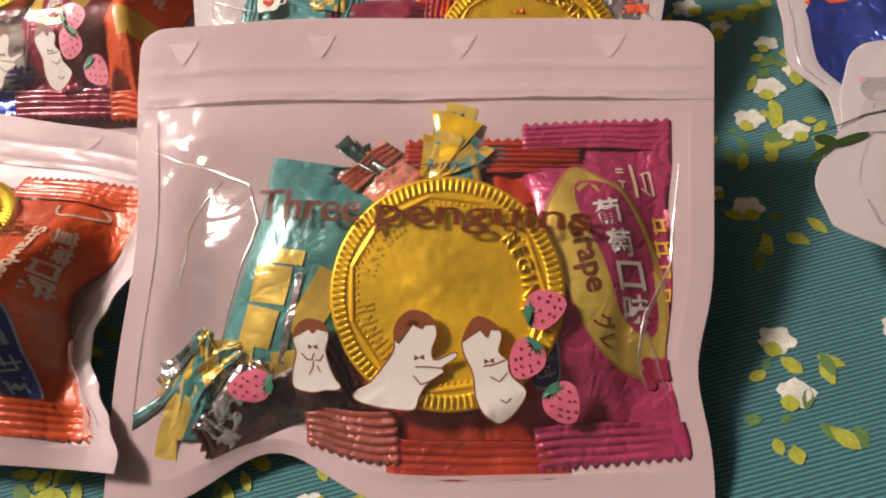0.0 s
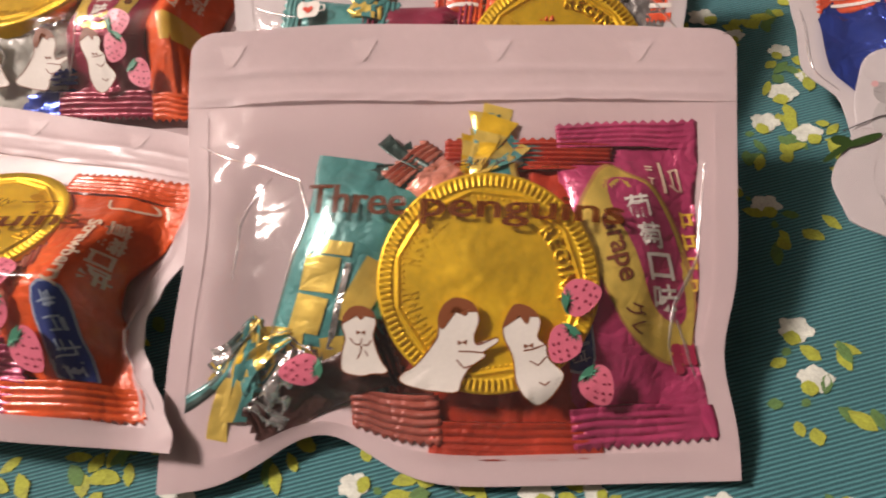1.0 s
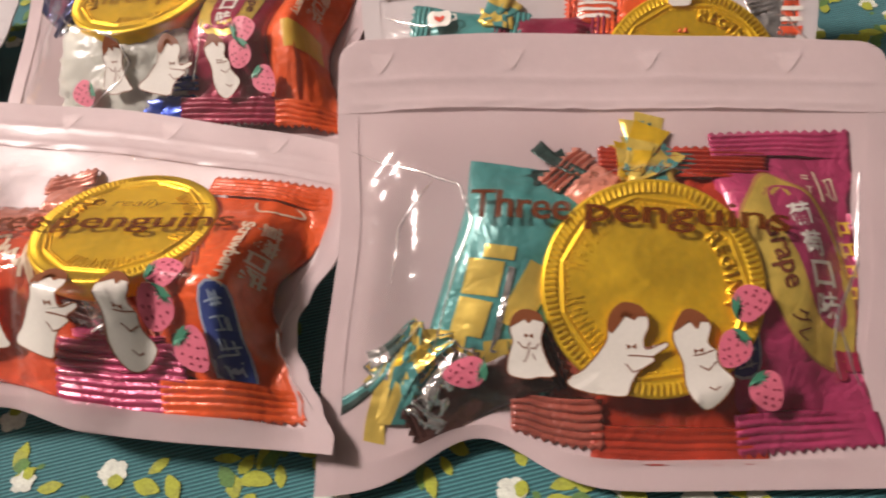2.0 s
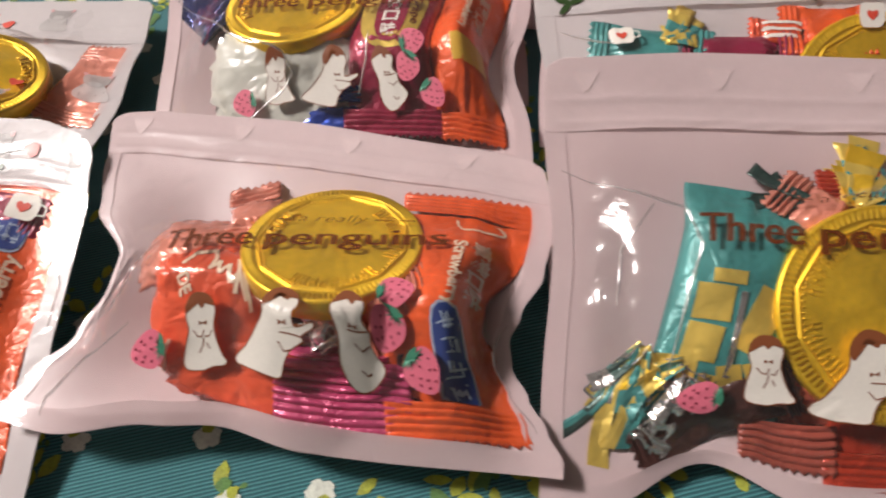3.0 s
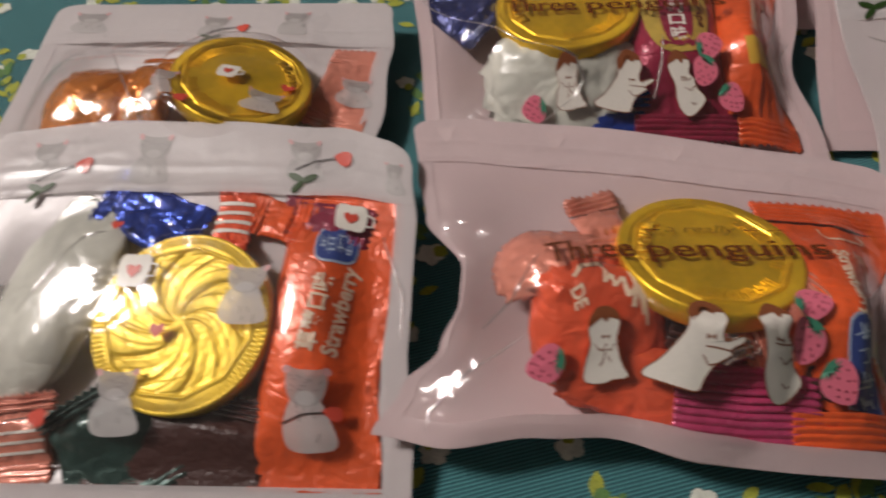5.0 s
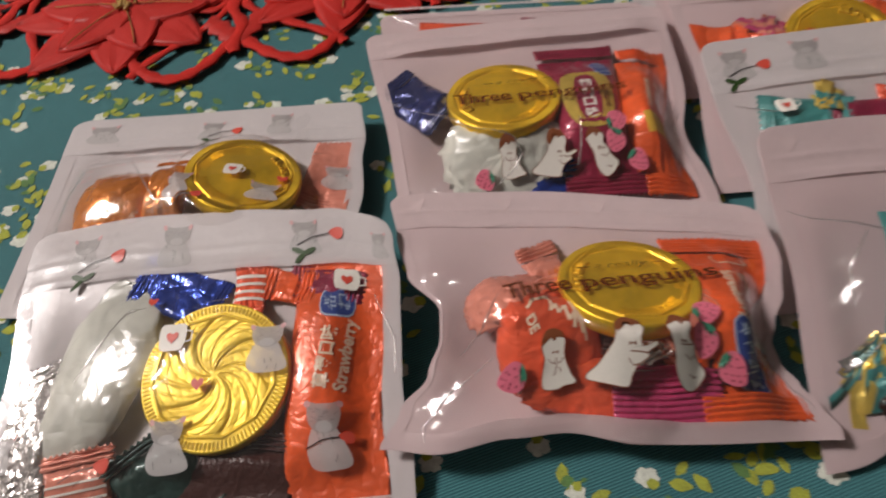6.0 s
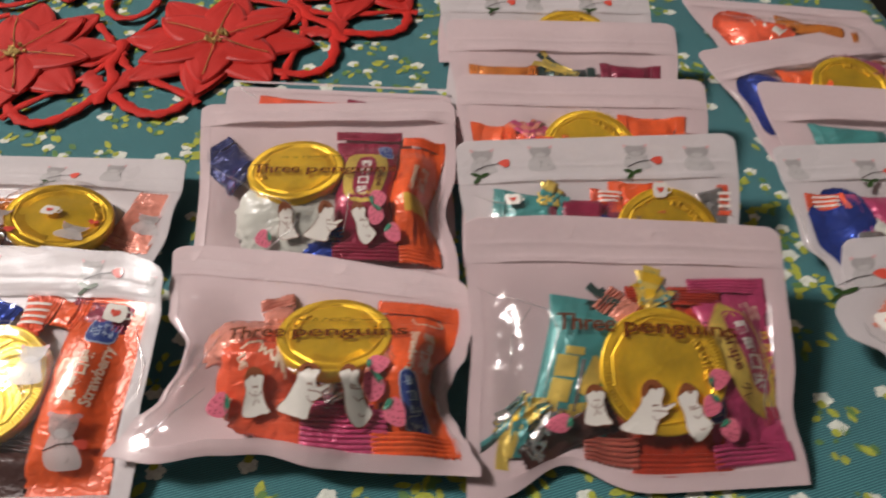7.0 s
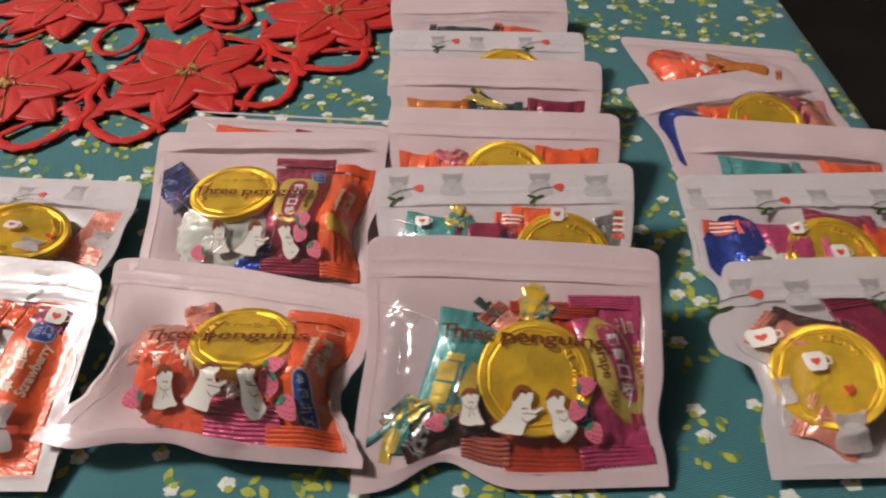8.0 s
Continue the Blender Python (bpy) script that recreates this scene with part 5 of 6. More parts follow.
sweet("A", 0.235, 0.16, -40, 0.6, 8, 14, 4, SILVER, "silver foil sweet wrapper inside a pouch", crimp=2, lumpy=0.9)
sweet("A", 0.635, 0.37, -1, 6.0, 29, 58, 6, SHADED_ORANGE, "orange-red sweet in a crimped wrapper under the coin", crimp=8)
sweet("A", 0.415, 0.27, 4, 5.0, 15.5, 34, 6, RUST_FOIL, "rust red sweet in a crimped wrapper", crimp=7)
sweet("A", 0.482, 0.612, 50, 0.8, 11, 18, 5, ROSE_FOIL, "salmon sweet in a toothed wrapper", crimp=5)

def strawberry_signs(top, parent, at, turn, size):
    """Cream words along the wrapper: the flavour in signs and, beside it, in letters."""
    c, s = math.cos(radians(turn)), math.sin(radians(turn))
    put = lambda off: lambda px, py: top(at[0] + px * c - py * s, at[1] + px * s + py * c, off)  # noqa: E731
    lettering("sign", "草莓口味", put(0.26), INK_CREAM, parent, width=16.5 * size, height=4.2 * size, bold=0.03, at=(0, 2.6 * size))
    lettering("word", "Strawberry", put(0.26), INK_CREAM, parent, width=19.6 * size, height=3.9 * size, bold=0.03, at=(1.5 * size, -2.3 * size))


# pouch B
sweet("B", 0.72, 0.40, -10, 7.0, 34, 24, 6, BROWN, "dark brown sweet in a toothed wrapper", crimp=5)
orange, top = sweet("B", 0.862, 0.44, 3, 0.5, 25, 50, 9, ORANGE, "orange-red strawberry chew in a crimped wrapper", crimp=6, waist=0.3, lumpy=0.35)
printed_logo(top, 0.8, -12.6, 13, 5.4, -80, orange)
strawberry_signs(top, orange, (1.6, 4.0), -84, 0.86)
many("berry_outline", line(spline([(-1.4, 18.6), (1.0, 20.2), (4.6, 19.4), (7.2, 16.8), (3.6, 15.6), (-0.4, 15.4)], 4), 0.55), lambda x, y: top(x, y, 0.22), INK_CREAM, orange)
ball, top = crumpled_sweet(under("B", 0.40, 0.277, 4, 0.5, 15), 25, 24, 15, RED_FOIL, "red sweet in shiny twisted foil with pale lettering", 14, 2.3, 0.7)
many("pale_script", line([(-4.5, 6.5), (-3, 8.6), (0.5, 9.6), (1.6, 8), (1.2, 5.6), (2.6, 7.4), (3.2, 5), (4.6, 6.6)], 0.7) + line([(4.6, 6.6), (5.4, 3.2), (6.6, 4.6), (6.2, 1.6)], 0.7) + line([(5.6, 7.6), (8.2, 0.6)], 0.55) + line([(7, 6.2), (9.2, -1)], 0.55) + line([(-8.5, -7), (-6.5, -4.6), (-7.6, -9)], 0.6),
     lambda x, y: top(x, y, 0.22), INK_CREAM, ball)
lettering("lettering", "DE", lambda px, py: top(px, py, 0.24), INK_CREAM, ball, width=3.4, height=2.6, at=(-3.6, 3.4), turn=-70, bold=0.03)
crumpled_sweet(under("B", 0.295, 0.515, 10, 0.8, 7), 27, 13, 7, ROSE_FOIL, "salmon pink twisted foil wrapper end inside a pouch", 21, 2.0, 2.4)
crumpled_sweet(under("B", 0.40, 0.50, 0, 1.6, 6), 20, 12, 6, RED_FOIL, "red twisted foil wrapper end inside a pouch", 23, 2.0, 2.4)
crumpled_sweet(under("B", 0.315, 0.38, -52, 1.6, 6), 14, 9, 6, RED_FOIL, "red twisted foil wrapper end inside a pouch", 29, 2.0, 2.4)
sweet("B", 0.662, 0.205, 2, 0.2, 24, 25, 8, MAGENTA, "magenta sweet in a ridged crimped wrapper", crimp=12, ends=(False, True))
crumpled_sweet(under("B", 0.483, 0.13, -4, 0.4, 8), 29, 11, 8, RED_FOIL, "red sweet in glossy foil inside a pouch", 31, 2.2, 2.0)
sweet("B", 0.745, 0.335, -58, 0.8, 13, 22, 4, ROSE_FOIL, "salmon sweet in a toothed wrapper", crimp=6)
sweet("B", 0.795, 0.205, -8, 0.9, 9, 17, 5, BROWN, "dark brown sweet in a toothed wrapper", crimp=4)
sweet("B", 0.622, 0.30, 30, 0.6, 8, 12, 4, SILVER, "silver and blue foil sweet wrapper", crimp=2, lumpy=1.0)
sweet("B", 0.42, 0.655, 20, 1.5, 11, 15, 4, ROSE_FOIL, "salmon sweet in a toothed wrapper", crimp=4)

# pouch C
sweet("C", 0.12, 0.60, 35, 1.0, 17, 28, 8, NAVY_FOIL, "navy blue foil twisted sweet inside a pouch", crimp=4, lumpy=1.3)
crumpled_sweet(under("C", 0.36, 0.25, 0, 0.8), 36, 26, 9, MILKY, "milky white wrapped sweet inside a pouch", 3, 2.2, 2.2)
sweet("C", 0.48, 0.13, 0, 1.4, 18, 14, 5, BLUE_FOIL, "navy blue foil sweet inside a pouch", crimp=3)
wine, top = sweet("C", 0.66, 0.45, -1, 1.0, 24.5, 60, 9, GRAPE_RED, "magenta grape chew in a crimped wrapper", crimp=6)
decal("label_panel", spline([(-7, 12), (0, 14), (7, 12), (8, 0), (6, -10), (0, -12), (-6, -10), (-8, 0)], 3), lambda x, y: top(x, y, 0.2), PALE_GOLD, wine, rings=4)
decal("label_stripe", spline([(-2.6, 11), (3, 11), (4, -2), (2, -10), (-3, -9), (-4, 2)], 3), lambda x, y: top(x, y, 0.28), GRAPE_RED, wine, rings=4)
for n, sign in enumerate("葡萄口味"):
    lettering("lettering", sign, lambda px, py: top(px, py, 0.4), INK_WHITE, wine, width=4.0, height=4.3, turn=0, at=(0, 7.6 - 4.9 * n), bold=0.03)
lettering("lettering", "Grape", lambda px, py: top(px, py, 0.34), INK_BROWN, wine, width=11, height=3, turn=-86, at=(5.6, 1), bold=0.02)
printed_logo(top, 6.6, 17, 8, 4.4, -80, wine)
orange, top = sweet("C", 0.875, 0.415, -2, 0.8, 15, 57, 9, ORANGE, "orange-red strawberry chew in a crimped wrapper", crimp=6)
strawberry_signs(top, orange, (0, 4.0), -86, 0.7)
many("yellow_panel", [bar(0.5, -9, 9, 6, 4)], lambda x, y: top(x, y, 0.22), INK_YELLOW, orange)

# pouch D
wrap, top = sweet("D", 0.853, 0.40, -3, 0.9, 23, 66, 7, ORANGE, "orange-red strawberry chew in a crimped wrapper", crimp=6, lumpy=0.3)
printed_logo(top, -0.8, 19.4, 7, 7.5, 4, wrap)
strawberry_signs(top, wrap, (0.2, 4.5), 86, 0.95)
crumpled_sweet(under("D", 0.26, 0.516, -20, 0.6), 25, 44, 10, MILKY, "milky white wrapped sweet inside a pouch", 9, 2.2, 0.5)
sweet("D", 0.44, 0.74, 65, 1.2, 14, 27, 7, BLUE_FOIL, "blue foil twisted sweet inside a pouch", crimp=4, lumpy=1.3)
strip, top = sweet("D", 0.625, 0.735, 0, 1.2, 9, 15, 4, RED_FOIL, "red and white striped sweet wrapper", crimp=2)
many("white_stripe", [bar(0, -3.5 + 2.1 * k, 8.4, 0.8, 0) for k in range(4)], lambda x, y: top(x, y, 0.24), INK_WHITE, strip)
sweet("D", 0.72, 0.735, 78, 1.2, 9, 17, 5, ORANGE, "orange-red sweet in a toothed wrapper", crimp=5)
sweet("D", 0.82, 0.735, 80, 1.6, 9, 20, 4, WINE, "wine red sweet in a toothed wrapper", crimp=5)
sweet("D", 0.60, 0.12, -10, 2.4, 34, 22, 6, BROWN, "dark brown sweet in a crumpled wrapper", crimp=4, lumpy=0.4)
sweet("D", 0.47, 0.13, 30, 1.0, 22, 22, 5, DARK_TEAL, "dark green sweet in a crumpled wrapper", crimp=3, lumpy=0.9)
strip, top = sweet("D", 0.27, 0.15, 4, 1.0, 18, 15, 5, ROSE_FOIL, "salmon striped sweet wrapper", crimp=3)
many("white_stripe", [bar(0, -2.6 + 1.7 * k, 15, 0.5, 0) for k in range(3)], lambda x, y: top(x, y, 0.24), INK_WHITE, strip)
sweet("D", 0.10, 0.33, 8, 1.0, 14, 34, 6, SILVER, "silver foil sweet inside a pouch", crimp=4, lumpy=0.9)

# pouch E
crumpled_sweet(under("E", 0.25, 0.44, 0, 0.8), 26, 32, 14, COPPER, "amber foil wrapped round sweet", 5)
sweet("E", 0.45, 0.47, 6, 1.2, 13, 32, 9, COPPER, "amber foil wrapped sweet inside a pouch", crimp=4, lumpy=1.0)
sweet("E", 0.915, 0.60, -4, 0.8, 15, 28, 6, ROSE_FOIL, "salmon pink wrapped sweet inside a pouch", crimp=5)

# pouch F
sweet("F", 0.24, 0.66, 78, 1.2, 13, 26, 7, TEAL_FOIL, "teal and gold wrapped sweet", crimp=4, lumpy=0.9)
foil_fan(under("F", 0.33, 0.70, -70, 0.6), 9, 11, (PALE_GOLD, TEAL_FOIL), "gold and teal twisted foil wrapper end", 31, 6)
sweet("F", 0.42, 0.63, 86, 1.0, 12, 26, 6, WINE, "wine red wrapped sweet inside a pouch", crimp=4)
sweet("F", 0.51, 0.56, 80, 1.2, 9, 24, 5, BLUE_FOIL, "navy blue wrapped sweet inside a pouch", crimp=4)
strip, top = sweet("F", 0.53, 0.705, 84, 1.0, 7, 13, 4, RED_FOIL, "red and white striped sweet wrapper", crimp=2)
many("white_stripe", [bar(-2 + 2 * k, 0, 0.9, 8, 0) for k in range(3)], lambda x, y: top(x, y, 0.24), INK_WHITE, strip)
sweet("F", 0.63, 0.70, 88, 0.8, 14, 20, 7, ORANGE, "orange-red wrapped sweet inside a pouch", crimp=4)
sweet("F", 0.60, 0.60, 60, 1.6, 12, 18, 6, BROWN, "dark brown wrapped sweet inside a pouch", crimp=4)
sweet("F", 0.925, 0.62, 20, 0.8, 9, 20, 6, SILVER, "silver foil sweet inside a pouch", crimp=4, lumpy=1.2)
strip, top = sweet("F", 0.945, 0.69, 0, 0.4, 5, 11, 3, RED_FOIL, "red and white striped sweet wrapper", crimp=1.5)
many("white_stripe", [bar(0, -2.4 + 2.4 * k, 4.6, 1.0, 0) for k in range(3)], lambda x, y: top(x, y, 0.24), INK_WHITE, strip)

# pouches I to L and N
foil_fan(under("I", 0.28, 0.67, -8, 0.6), 12, 13, (MAGENTA, ROSE_FOIL), "magenta twisted foil wrapper end", 41, 7)
sweet("I", 0.12, 0.64, 80, 0.8, 12, 18, 5, ORANGE, "orange-red wrapped sweet inside a pouch", crimp=4)
sweet("I", 0.77, 0.66, 88, 0.8, 20, 27, 8, ORANGE, "orange-red wrapped sweet inside a pouch", crimp=4)
sweet("I", 0.3, 0.57, 85, 1.0, 12, 26, 6, RED_FOIL, "red wrapped sweet inside a pouch", crimp=4)
foil_fan(under("J", 0.44, 0.62, 80, 0.8), 10, 22, (DARK_TEAL, PALE_GOLD, TEAL_FOIL), "gold and green twisted foil wrapper end", 43, 8, spread=60)
sweet("J", 0.50, 0.60, 88, 1.2, 12, 26, 6, DARK_TEAL, "dark green wrapped sweet inside a pouch", crimp=4)
sweet("J", 0.79, 0.61, 90, 0.8, 16, 27, 6, WINE, "wine red wrapped sweet inside a pouch", crimp=4)
sweet("L", 0.4, 0.5, 80, 0.8, 20, 40, 7, DARK_TEAL, "dark green wrapped sweet inside a pouch", crimp=4)
sweet("L", 0.75, 0.5, 84, 0.8, 20, 34, 7, ORANGE, "orange-red wrapped sweet inside a pouch", crimp=4)
sweet("N", 0.35, 0.82, 86, 0.4, 16, 40, 4, RED_FOIL, "red wrapped sweet inside a pouch", crimp=4)
sweet("N", 0.72, 0.82, 86, 0.4, 16, 36, 4, WINE, "wine red wrapped sweet inside a pouch", crimp=4)

# pouches G, H, P, Q and R
sweet("G", 0.18, 0.60, 60, 1.0, 13, 20, 7, ROSE_FOIL, "salmon wrapped sweet inside a pouch", crimp=4)
sweet("G", 0.24, 0.62, 70, 1.2, 14, 24, 7, BROWN, "dark brown wrapped sweet inside a pouch", crimp=4)
sweet("G", 0.19, 0.19, 60, 0.8, 13, 20, 7, ROSE_FOIL, "salmon pink wrapped sweet inside a pouch", crimp=4)
sweet("G", 0.45, 0.55, 10, 1.0, 20, 40, 8, WINE, "wine red wrapped sweet inside a pouch", crimp=5)
sweet("G", 0.6, 0.3, 5, 1.0, 20, 44, 8, ORANGE, "orange-red wrapped sweet inside a pouch", crimp=5)
crumpled_sweet(under("H", 0.145, 0.50, -10, 0.5), 22, 36, 8, BLUE_FOIL, "blue foil crumpled sweet inside a pouch", 7, 2.0)
strip, top = sweet("H", 0.12, 0.66, 84, 0.3, 8, 13, 4, RED_FOIL, "red and white striped sweet wrapper", crimp=2)
many("white_stripe", [bar(-2 + 2 * k, 0, 0.8, 9, 0) for k in range(3)], lambda x, y: top(x, y, 0.24), INK_WHITE, strip)
sweet("H", 0.34, 0.55, 88, 0.8, 22, 30, 8, MAGENTA, "magenta grape chew in a crimped wrapper", crimp=4)
crumpled_sweet(under("H", 0.25, 0.47, 0, 1.0), 16, 12, 6, MILKY, "milky white wrapped sweet inside a pouch", 4)
sweet("H", 0.75, 0.55, 80, 1.0, 18, 30, 7, ORANGE, "orange-red wrapped sweet inside a pouch", crimp=4)
sweet("P", 0.33, 0.60, 84, 0.8, 13, 34, 6, TEAL_FOIL, "teal wrapped sweet inside a pouch", crimp=4)
sweet("P", 0.76, 0.62, 92, 0.8, 14, 28, 6, ORANGE, "orange-red wrapped sweet inside a pouch", crimp=4)
crumpled_sweet(under("Q", 0.13, 0.50, -10, 0.4), 21, 36, 7, BLUE_FOIL, "blue foil crumpled sweet inside a pouch", 8, 2.0)
sweet("Q", 0.37, 0.60, 70, 0.8, 14, 22, 7, ORANGE, "orange-red wrapped sweet inside a pouch", crimp=4)
sweet("Q", 0.71, 0.60, 40, 0.8, 18, 28, 7, MAGENTA, "magenta wrapped sweet inside a pouch", crimp=4)
sweet("Q", 0.85, 0.44, -6, 0.8, 18, 30, 7, ROSE_FOIL, "salmon brown wrapped sweet inside a pouch", crimp=4)
sweet("Q", 0.5, 0.54, 60, 1.5, 14, 24, 6, COPPER, "amber foil wrapped sweet inside a pouch", crimp=4)
crumpled_sweet(under("R", 0.26, 0.62, 10, 0.4), 34, 34, 9, RED_FOIL, "red foil crumpled sweet inside a pouch", 11, 2.0)
foil_fan(under("R", 0.25, 0.55, 170, 0.3), 26, 18, (ROSE_FOIL, RED_FOIL, MILKY), "red and pale twisted foil wrapper end", 47, 9, spread=110)
sweet("R", 0.62, 0.68, 75, 0.8, 18, 34, 7, COPPER, "amber foil wrapped sweet inside a pouch", crimp=4)
crumpled_sweet(under("Q", 0.24, 0.46, 20, 0.3), 12, 18, 5, SILVER, "silver foil crumpled sweet inside a pouch", 15, 2.0, 2.0)
crumpled_sweet(under("H", 0.20, 0.38, 30, 0.3), 12, 16, 5, SILVER, "silver foil crumpled sweet inside a pouch", 17, 2.0, 2.0)
sweet("H", 0.58, 0.66, 80, 0.8, 14, 26, 6, GRAPE_RED, "grape red wrapped sweet inside a pouch", crimp=4)
sweet("I", 0.93, 0.62, 88, 0.8, 12, 14, 4, RUST_FOIL, "rust red wrapped sweet inside a pouch", crimp=3)
sweet("K", 0.28, 0.62, 84, 0.8, 14, 30, 6, COPPER, "amber foil wrapped sweet inside a pouch", crimp=4)
sweet("K", 0.84, 0.62, 84, 0.8, 14, 22, 6, MAGENTA, "magenta wrapped sweet inside a pouch", crimp=4)
sweet("J", 0.22, 0.60, 84, 0.8, 14, 30, 6, COPPER, "amber foil wrapped sweet inside a pouch", crimp=4)

# ---- red cutwork doily ----
RED_SATIN = surface("red_satin", (0.48, 0.015, 0.009), rough=0.5, grain=1400, vary=0.15, bump=0.5, depth=0.0004, big=50, spec=0.35, sheen=0.1)
RED_TRIM = surface("red_stitched_edge", (0.52, 0.017, 0.01), rough=0.65, spec=0.2, grain=2500, vary=0.2, bump=0.6, depth=0.0004, big=80, sheen=0.05)
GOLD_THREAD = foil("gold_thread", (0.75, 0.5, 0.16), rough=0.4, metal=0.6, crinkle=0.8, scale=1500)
doily = thing("doily", pose(-0.235, 0.40, 0), "red cutwork doily with poinsettia flowers and gold stitching", "doily")


def ribbon(bm, points, width, z, thick=0.0008):
    """A padded ribbon along flat points."""
    n = len(points)
    rows = []
    for k, (x, y) in enumerate(points):
        x0, y0 = points[max(0, k - 1)]
        x1, y1 = points[min(n - 1, k + 1)]
        d = math.hypot(x1 - x0, y1 - y0) or 1e-9
        nx, ny = -(y1 - y0) / d, (x1 - x0) / d
        zz = z + 0.0005 * noise.noise(Vector((x * 40, y * 40, 0)))
        width_here = width * (0.86 + 0.22 * math.sin(k * 1.9) * (width > 0.004))
        rows.append([(x + nx * width_here * f, y + ny * width_here * f, zz + thick * h) for f, h in ((-0.5, 0), (-0.42, 0.75), (0, 1), (0.42, 0.75), (0.5, 0), (0, -0.1))])
    vs = [[bm.verts.new(p) for p in row] for row in rows]
    for r0, r1 in zip(vs, vs[1:]):
        for k in range(6):
            bm.faces.new((r0[k], r0[(k + 1) % 6], r1[(k + 1) % 6], r1[k]))


def arc_points(cx, cy, r, g0, g1, n=28, squash=1.0, turn=0.0):
    c, s = math.cos(turn), math.sin(turn)
    out = []
    for k in range(n + 1):
        g = radians(g0 + (g1 - g0) * k / n)
        x, y = r * math.cos(g), r * squash * math.sin(g)
        out.append((cx + x * c - y * s, cy + x * s + y * c))
    return out


def petal(length, width, turn, z, seed):
    """A pointed petal with a ridged middle and a rolled edge."""
    rows = []
    c, s = math.cos(turn), math.sin(turn)
    for j in range(15):
        t = j / 14
        half = width * 0.5 * math.sin(math.pi * min(1, t * 0.94 + 0.06) ** 0.8) ** 0.75 * (1 if t < 0.97 else 0.25)
        x = length * t
        row = []
        for k in range(9):
            u = -1 + k / 4
            y = u * half
            zz = z + 0.0009 * math.sin(math.pi * t) * (1 - abs(u) ** 1.5) - 0.0006 * math.exp(-((u / 0.16) ** 2)) + 0.0006 * noise.noise(Vector((t * 3, u * 2, seed))) + 0.0004 * (abs(u) > 0.9)
            row.append((x * c - y * s, x * s + y * c, zz))
        rows.append(row)
    return from_grid(rows)


def poinsettia(cx, cy, turn, seed):
    for layer, (count, length, width, z, shift) in enumerate(((8, 0.047, 0.0255, 0.0022, 0.0), (6, 0.037, 0.0235, 0.0034, 0.3))):
        for k in range(count):
            g = turn + shift + 2 * math.pi * k / count
            bm = petal(length * (0.93 + 0.12 * ((k * 7 + seed) % 5) / 5), width, g, z, seed * 10 + k)
            bmesh.ops.translate(bm, verts=bm.verts, vec=(cx, cy, 0))
            ob = part("petal", bm, RED_SATIN, doily)
            ob.modifiers.new("thickness", "SOLIDIFY").thickness = 0.0005
            bm = bmesh.new()
            lp, c, s = length * (0.93 + 0.12 * ((k * 7 + seed) % 5) / 5), math.cos(g), math.sin(g)
            edge = [(lp * t, -0.5 * width * math.sin(math.pi * min(1, t * 0.94 + 0.06) ** 0.8) ** 0.75 * (1 if t < 0.97 else 0.25)) for t in (0.3 + 0.7 * i / 16 for i in range(17))]
            edge += [(x, -y) for x, y in edge[::-1]]
            ribbon(bm, [(cx + x * c - y * s, cy + x * s + y * c) for x, y in edge], 0.0015, z - 0.0003, 0.0008)
            part("petal_rim", bm, RED_TRIM, doily)
            if layer == 1:
                bm = bmesh.new()
                wob = 0.1 * math.sin(k * 2.3 + seed)
                ribbon(bm, [(cx + length * 0.82 * t * math.cos(g + wob * t * t), cy + length * 0.82 * t * math.sin(g + wob * t * t)) for t in (0.12 + 0.88 * i / 14 for i in range(15))], 0.0006, 0.0048, 0.0003)
                part("gold_vein", bm, GOLD_THREAD, doily)
    bm = bmesh.new()
    rng = random.Random(seed)
    for k in range(26):
        g, d = rng.uniform(0, 6.28), 0.0055 * math.sqrt(rng.random())
        bmesh.ops.create_icosphere(bm, subdivisions=1, radius=rng.uniform(0.0007, 0.0013), matrix=Matrix.Translation((cx + d * math.cos(g), cy + d * math.sin(g), 0.0052)))
    part("gold_bead_centre", bm, GOLD_THREAD, doily, "cluster of gold beads")


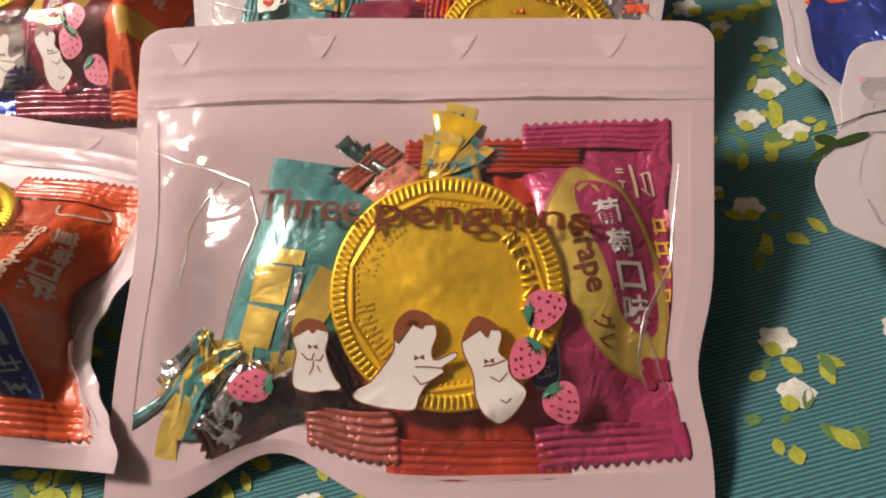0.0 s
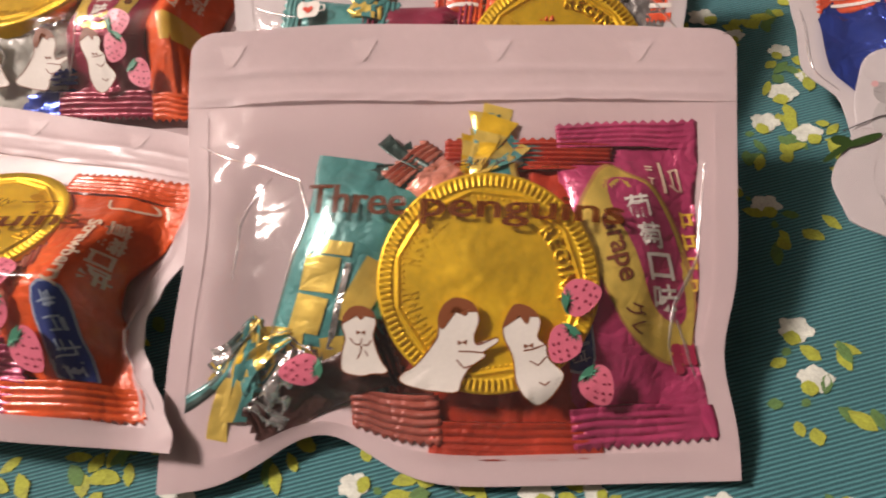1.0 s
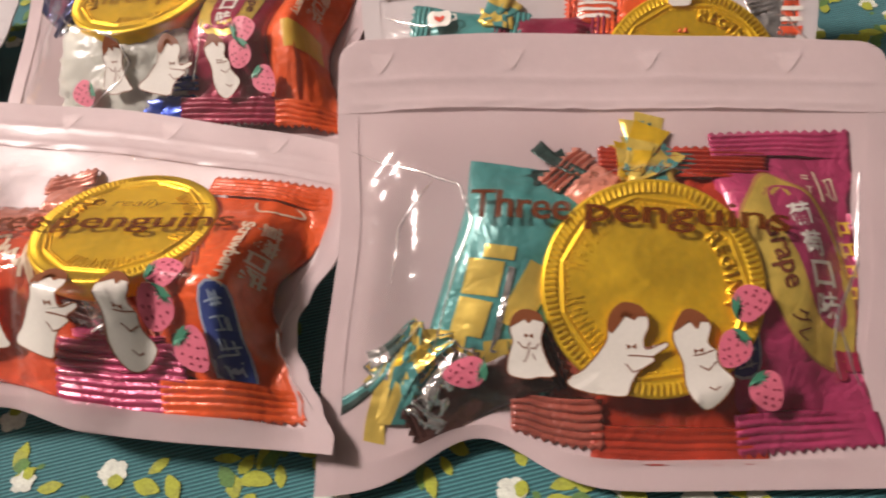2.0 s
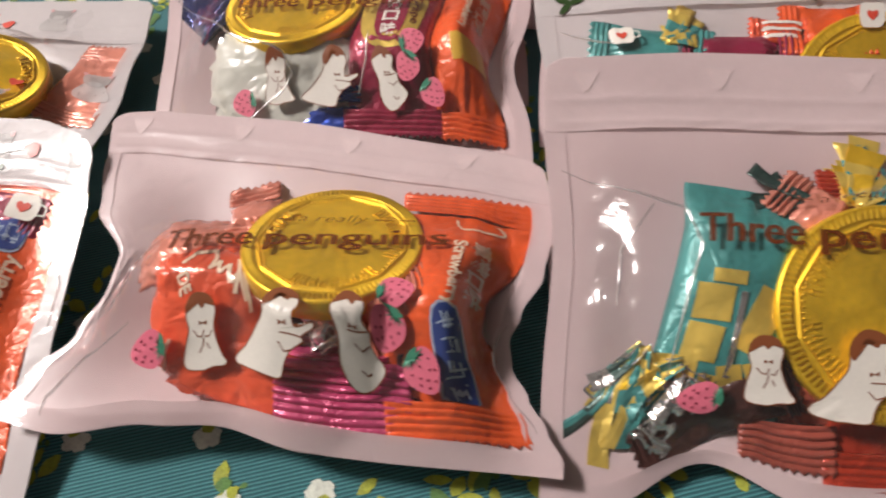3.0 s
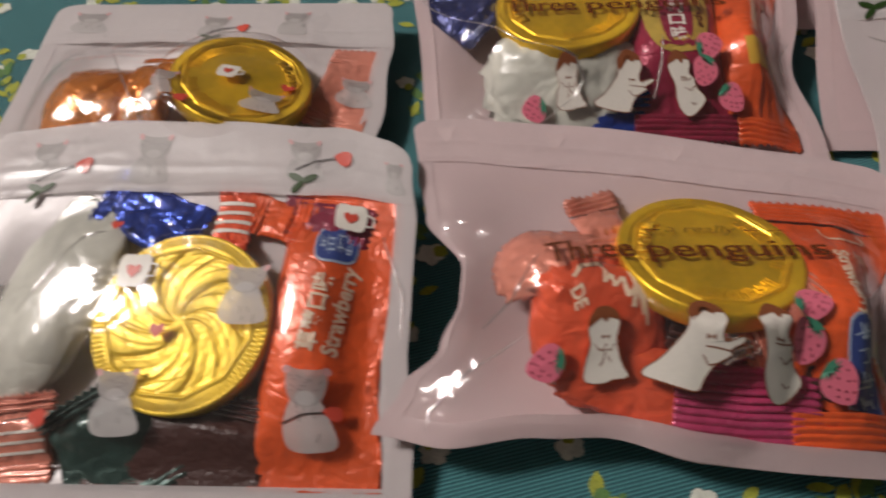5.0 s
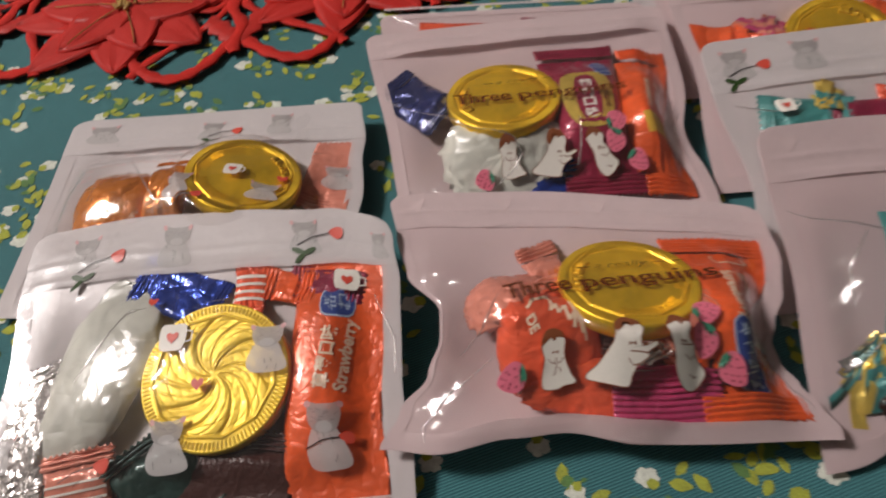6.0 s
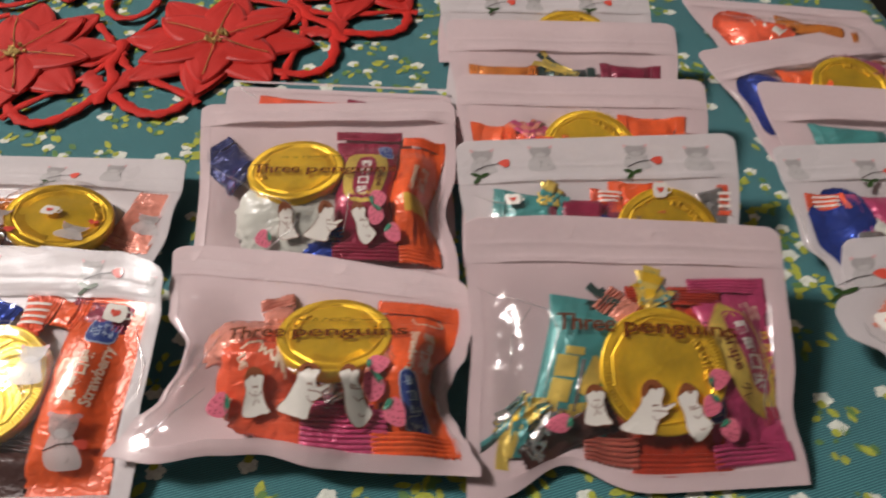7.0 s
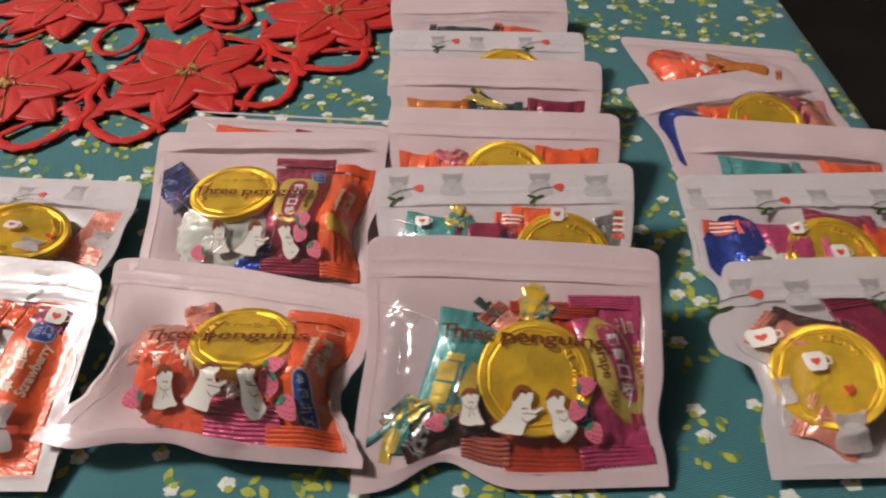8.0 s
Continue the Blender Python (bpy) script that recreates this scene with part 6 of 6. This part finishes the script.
RING, FLOWERS = 0.1525, 10
first = math.atan2(0.261 - 0.40, -0.174 + 0.235)
for k in range(FLOWERS):
    g = first + 2 * math.pi * k / FLOWERS
    poinsettia(RING * math.cos(g), RING * math.sin(g), g + 0.3, k + 1)
    mid = g + math.pi / FLOWERS
    deg = math.degrees(mid)
    out = lambda r, h: (r * math.cos(h), r * math.sin(h))  # noqa: E731
    bm = bmesh.new()
    ribbon(bm, arc_points(*out(RING - 0.052, mid), 0.018, 0, 360, 36, 0.7, mid), 0.005, 0.0018)
    part("scroll", bm, RED_TRIM, doily)
    # a bow between two flowers, and a swag from it to either one
    bm = bmesh.new()
    ribbon(bm, [out(RING + 0.019 + 0.006 * math.cos(3 * u), mid + 0.075 * u) for u in (-1 + i / 10 for i in range(21))], 0.0105, 0.0018)
    part("bow", bm, RED_SATIN, doily)
    bm = bmesh.new()
    ribbon(bm, [out(RING - 0.014 + 0.05 * i / 12, mid + 0.012 * math.sin(i)) for i in range(13)], 0.006, 0.0022)
    part("bow", bm, RED_TRIM, doily)
    for sign in (-1, 1):
        bm = bmesh.new()
        ribbon(bm, [out(RING + 0.028 + 0.016 * math.sin(math.pi * u) + 0.006 * u, mid + sign * (0.015 + 0.215 * u)) for u in (i / 20 for i in range(21))], 0.0062, 0.0016)
        part("swag", bm, RED_TRIM, doily)
        bm = bmesh.new()
        ribbon(bm, arc_points(*out(RING - 0.006, mid + sign * 0.075), 0.011, 20, 300, 24, 0.8, mid + (0 if sign > 0 else math.pi)), 0.0045, 0.0018)
        part("scroll", bm, RED_TRIM, doily)
    for sign in (-1, 1):
        h = g + sign * 0.2
        bm = bmesh.new()
        ribbon(bm, [((RING - 0.03 + 0.075 * t) * math.cos(h + sign * 0.10 * math.sin(4.5 * t)), (RING - 0.03 + 0.075 * t) * math.sin(h + sign * 0.10 * math.sin(4.5 * t))) for t in (i / 24 for i in range(25))], 0.0045, 0.0016)
        part("scroll", bm, RED_TRIM, doily)
for k in range(5):
    g = first + 0.3 + 2 * math.pi * k / 5
    poinsettia(0.066 * math.cos(g), 0.066 * math.sin(g), g, k + 31)
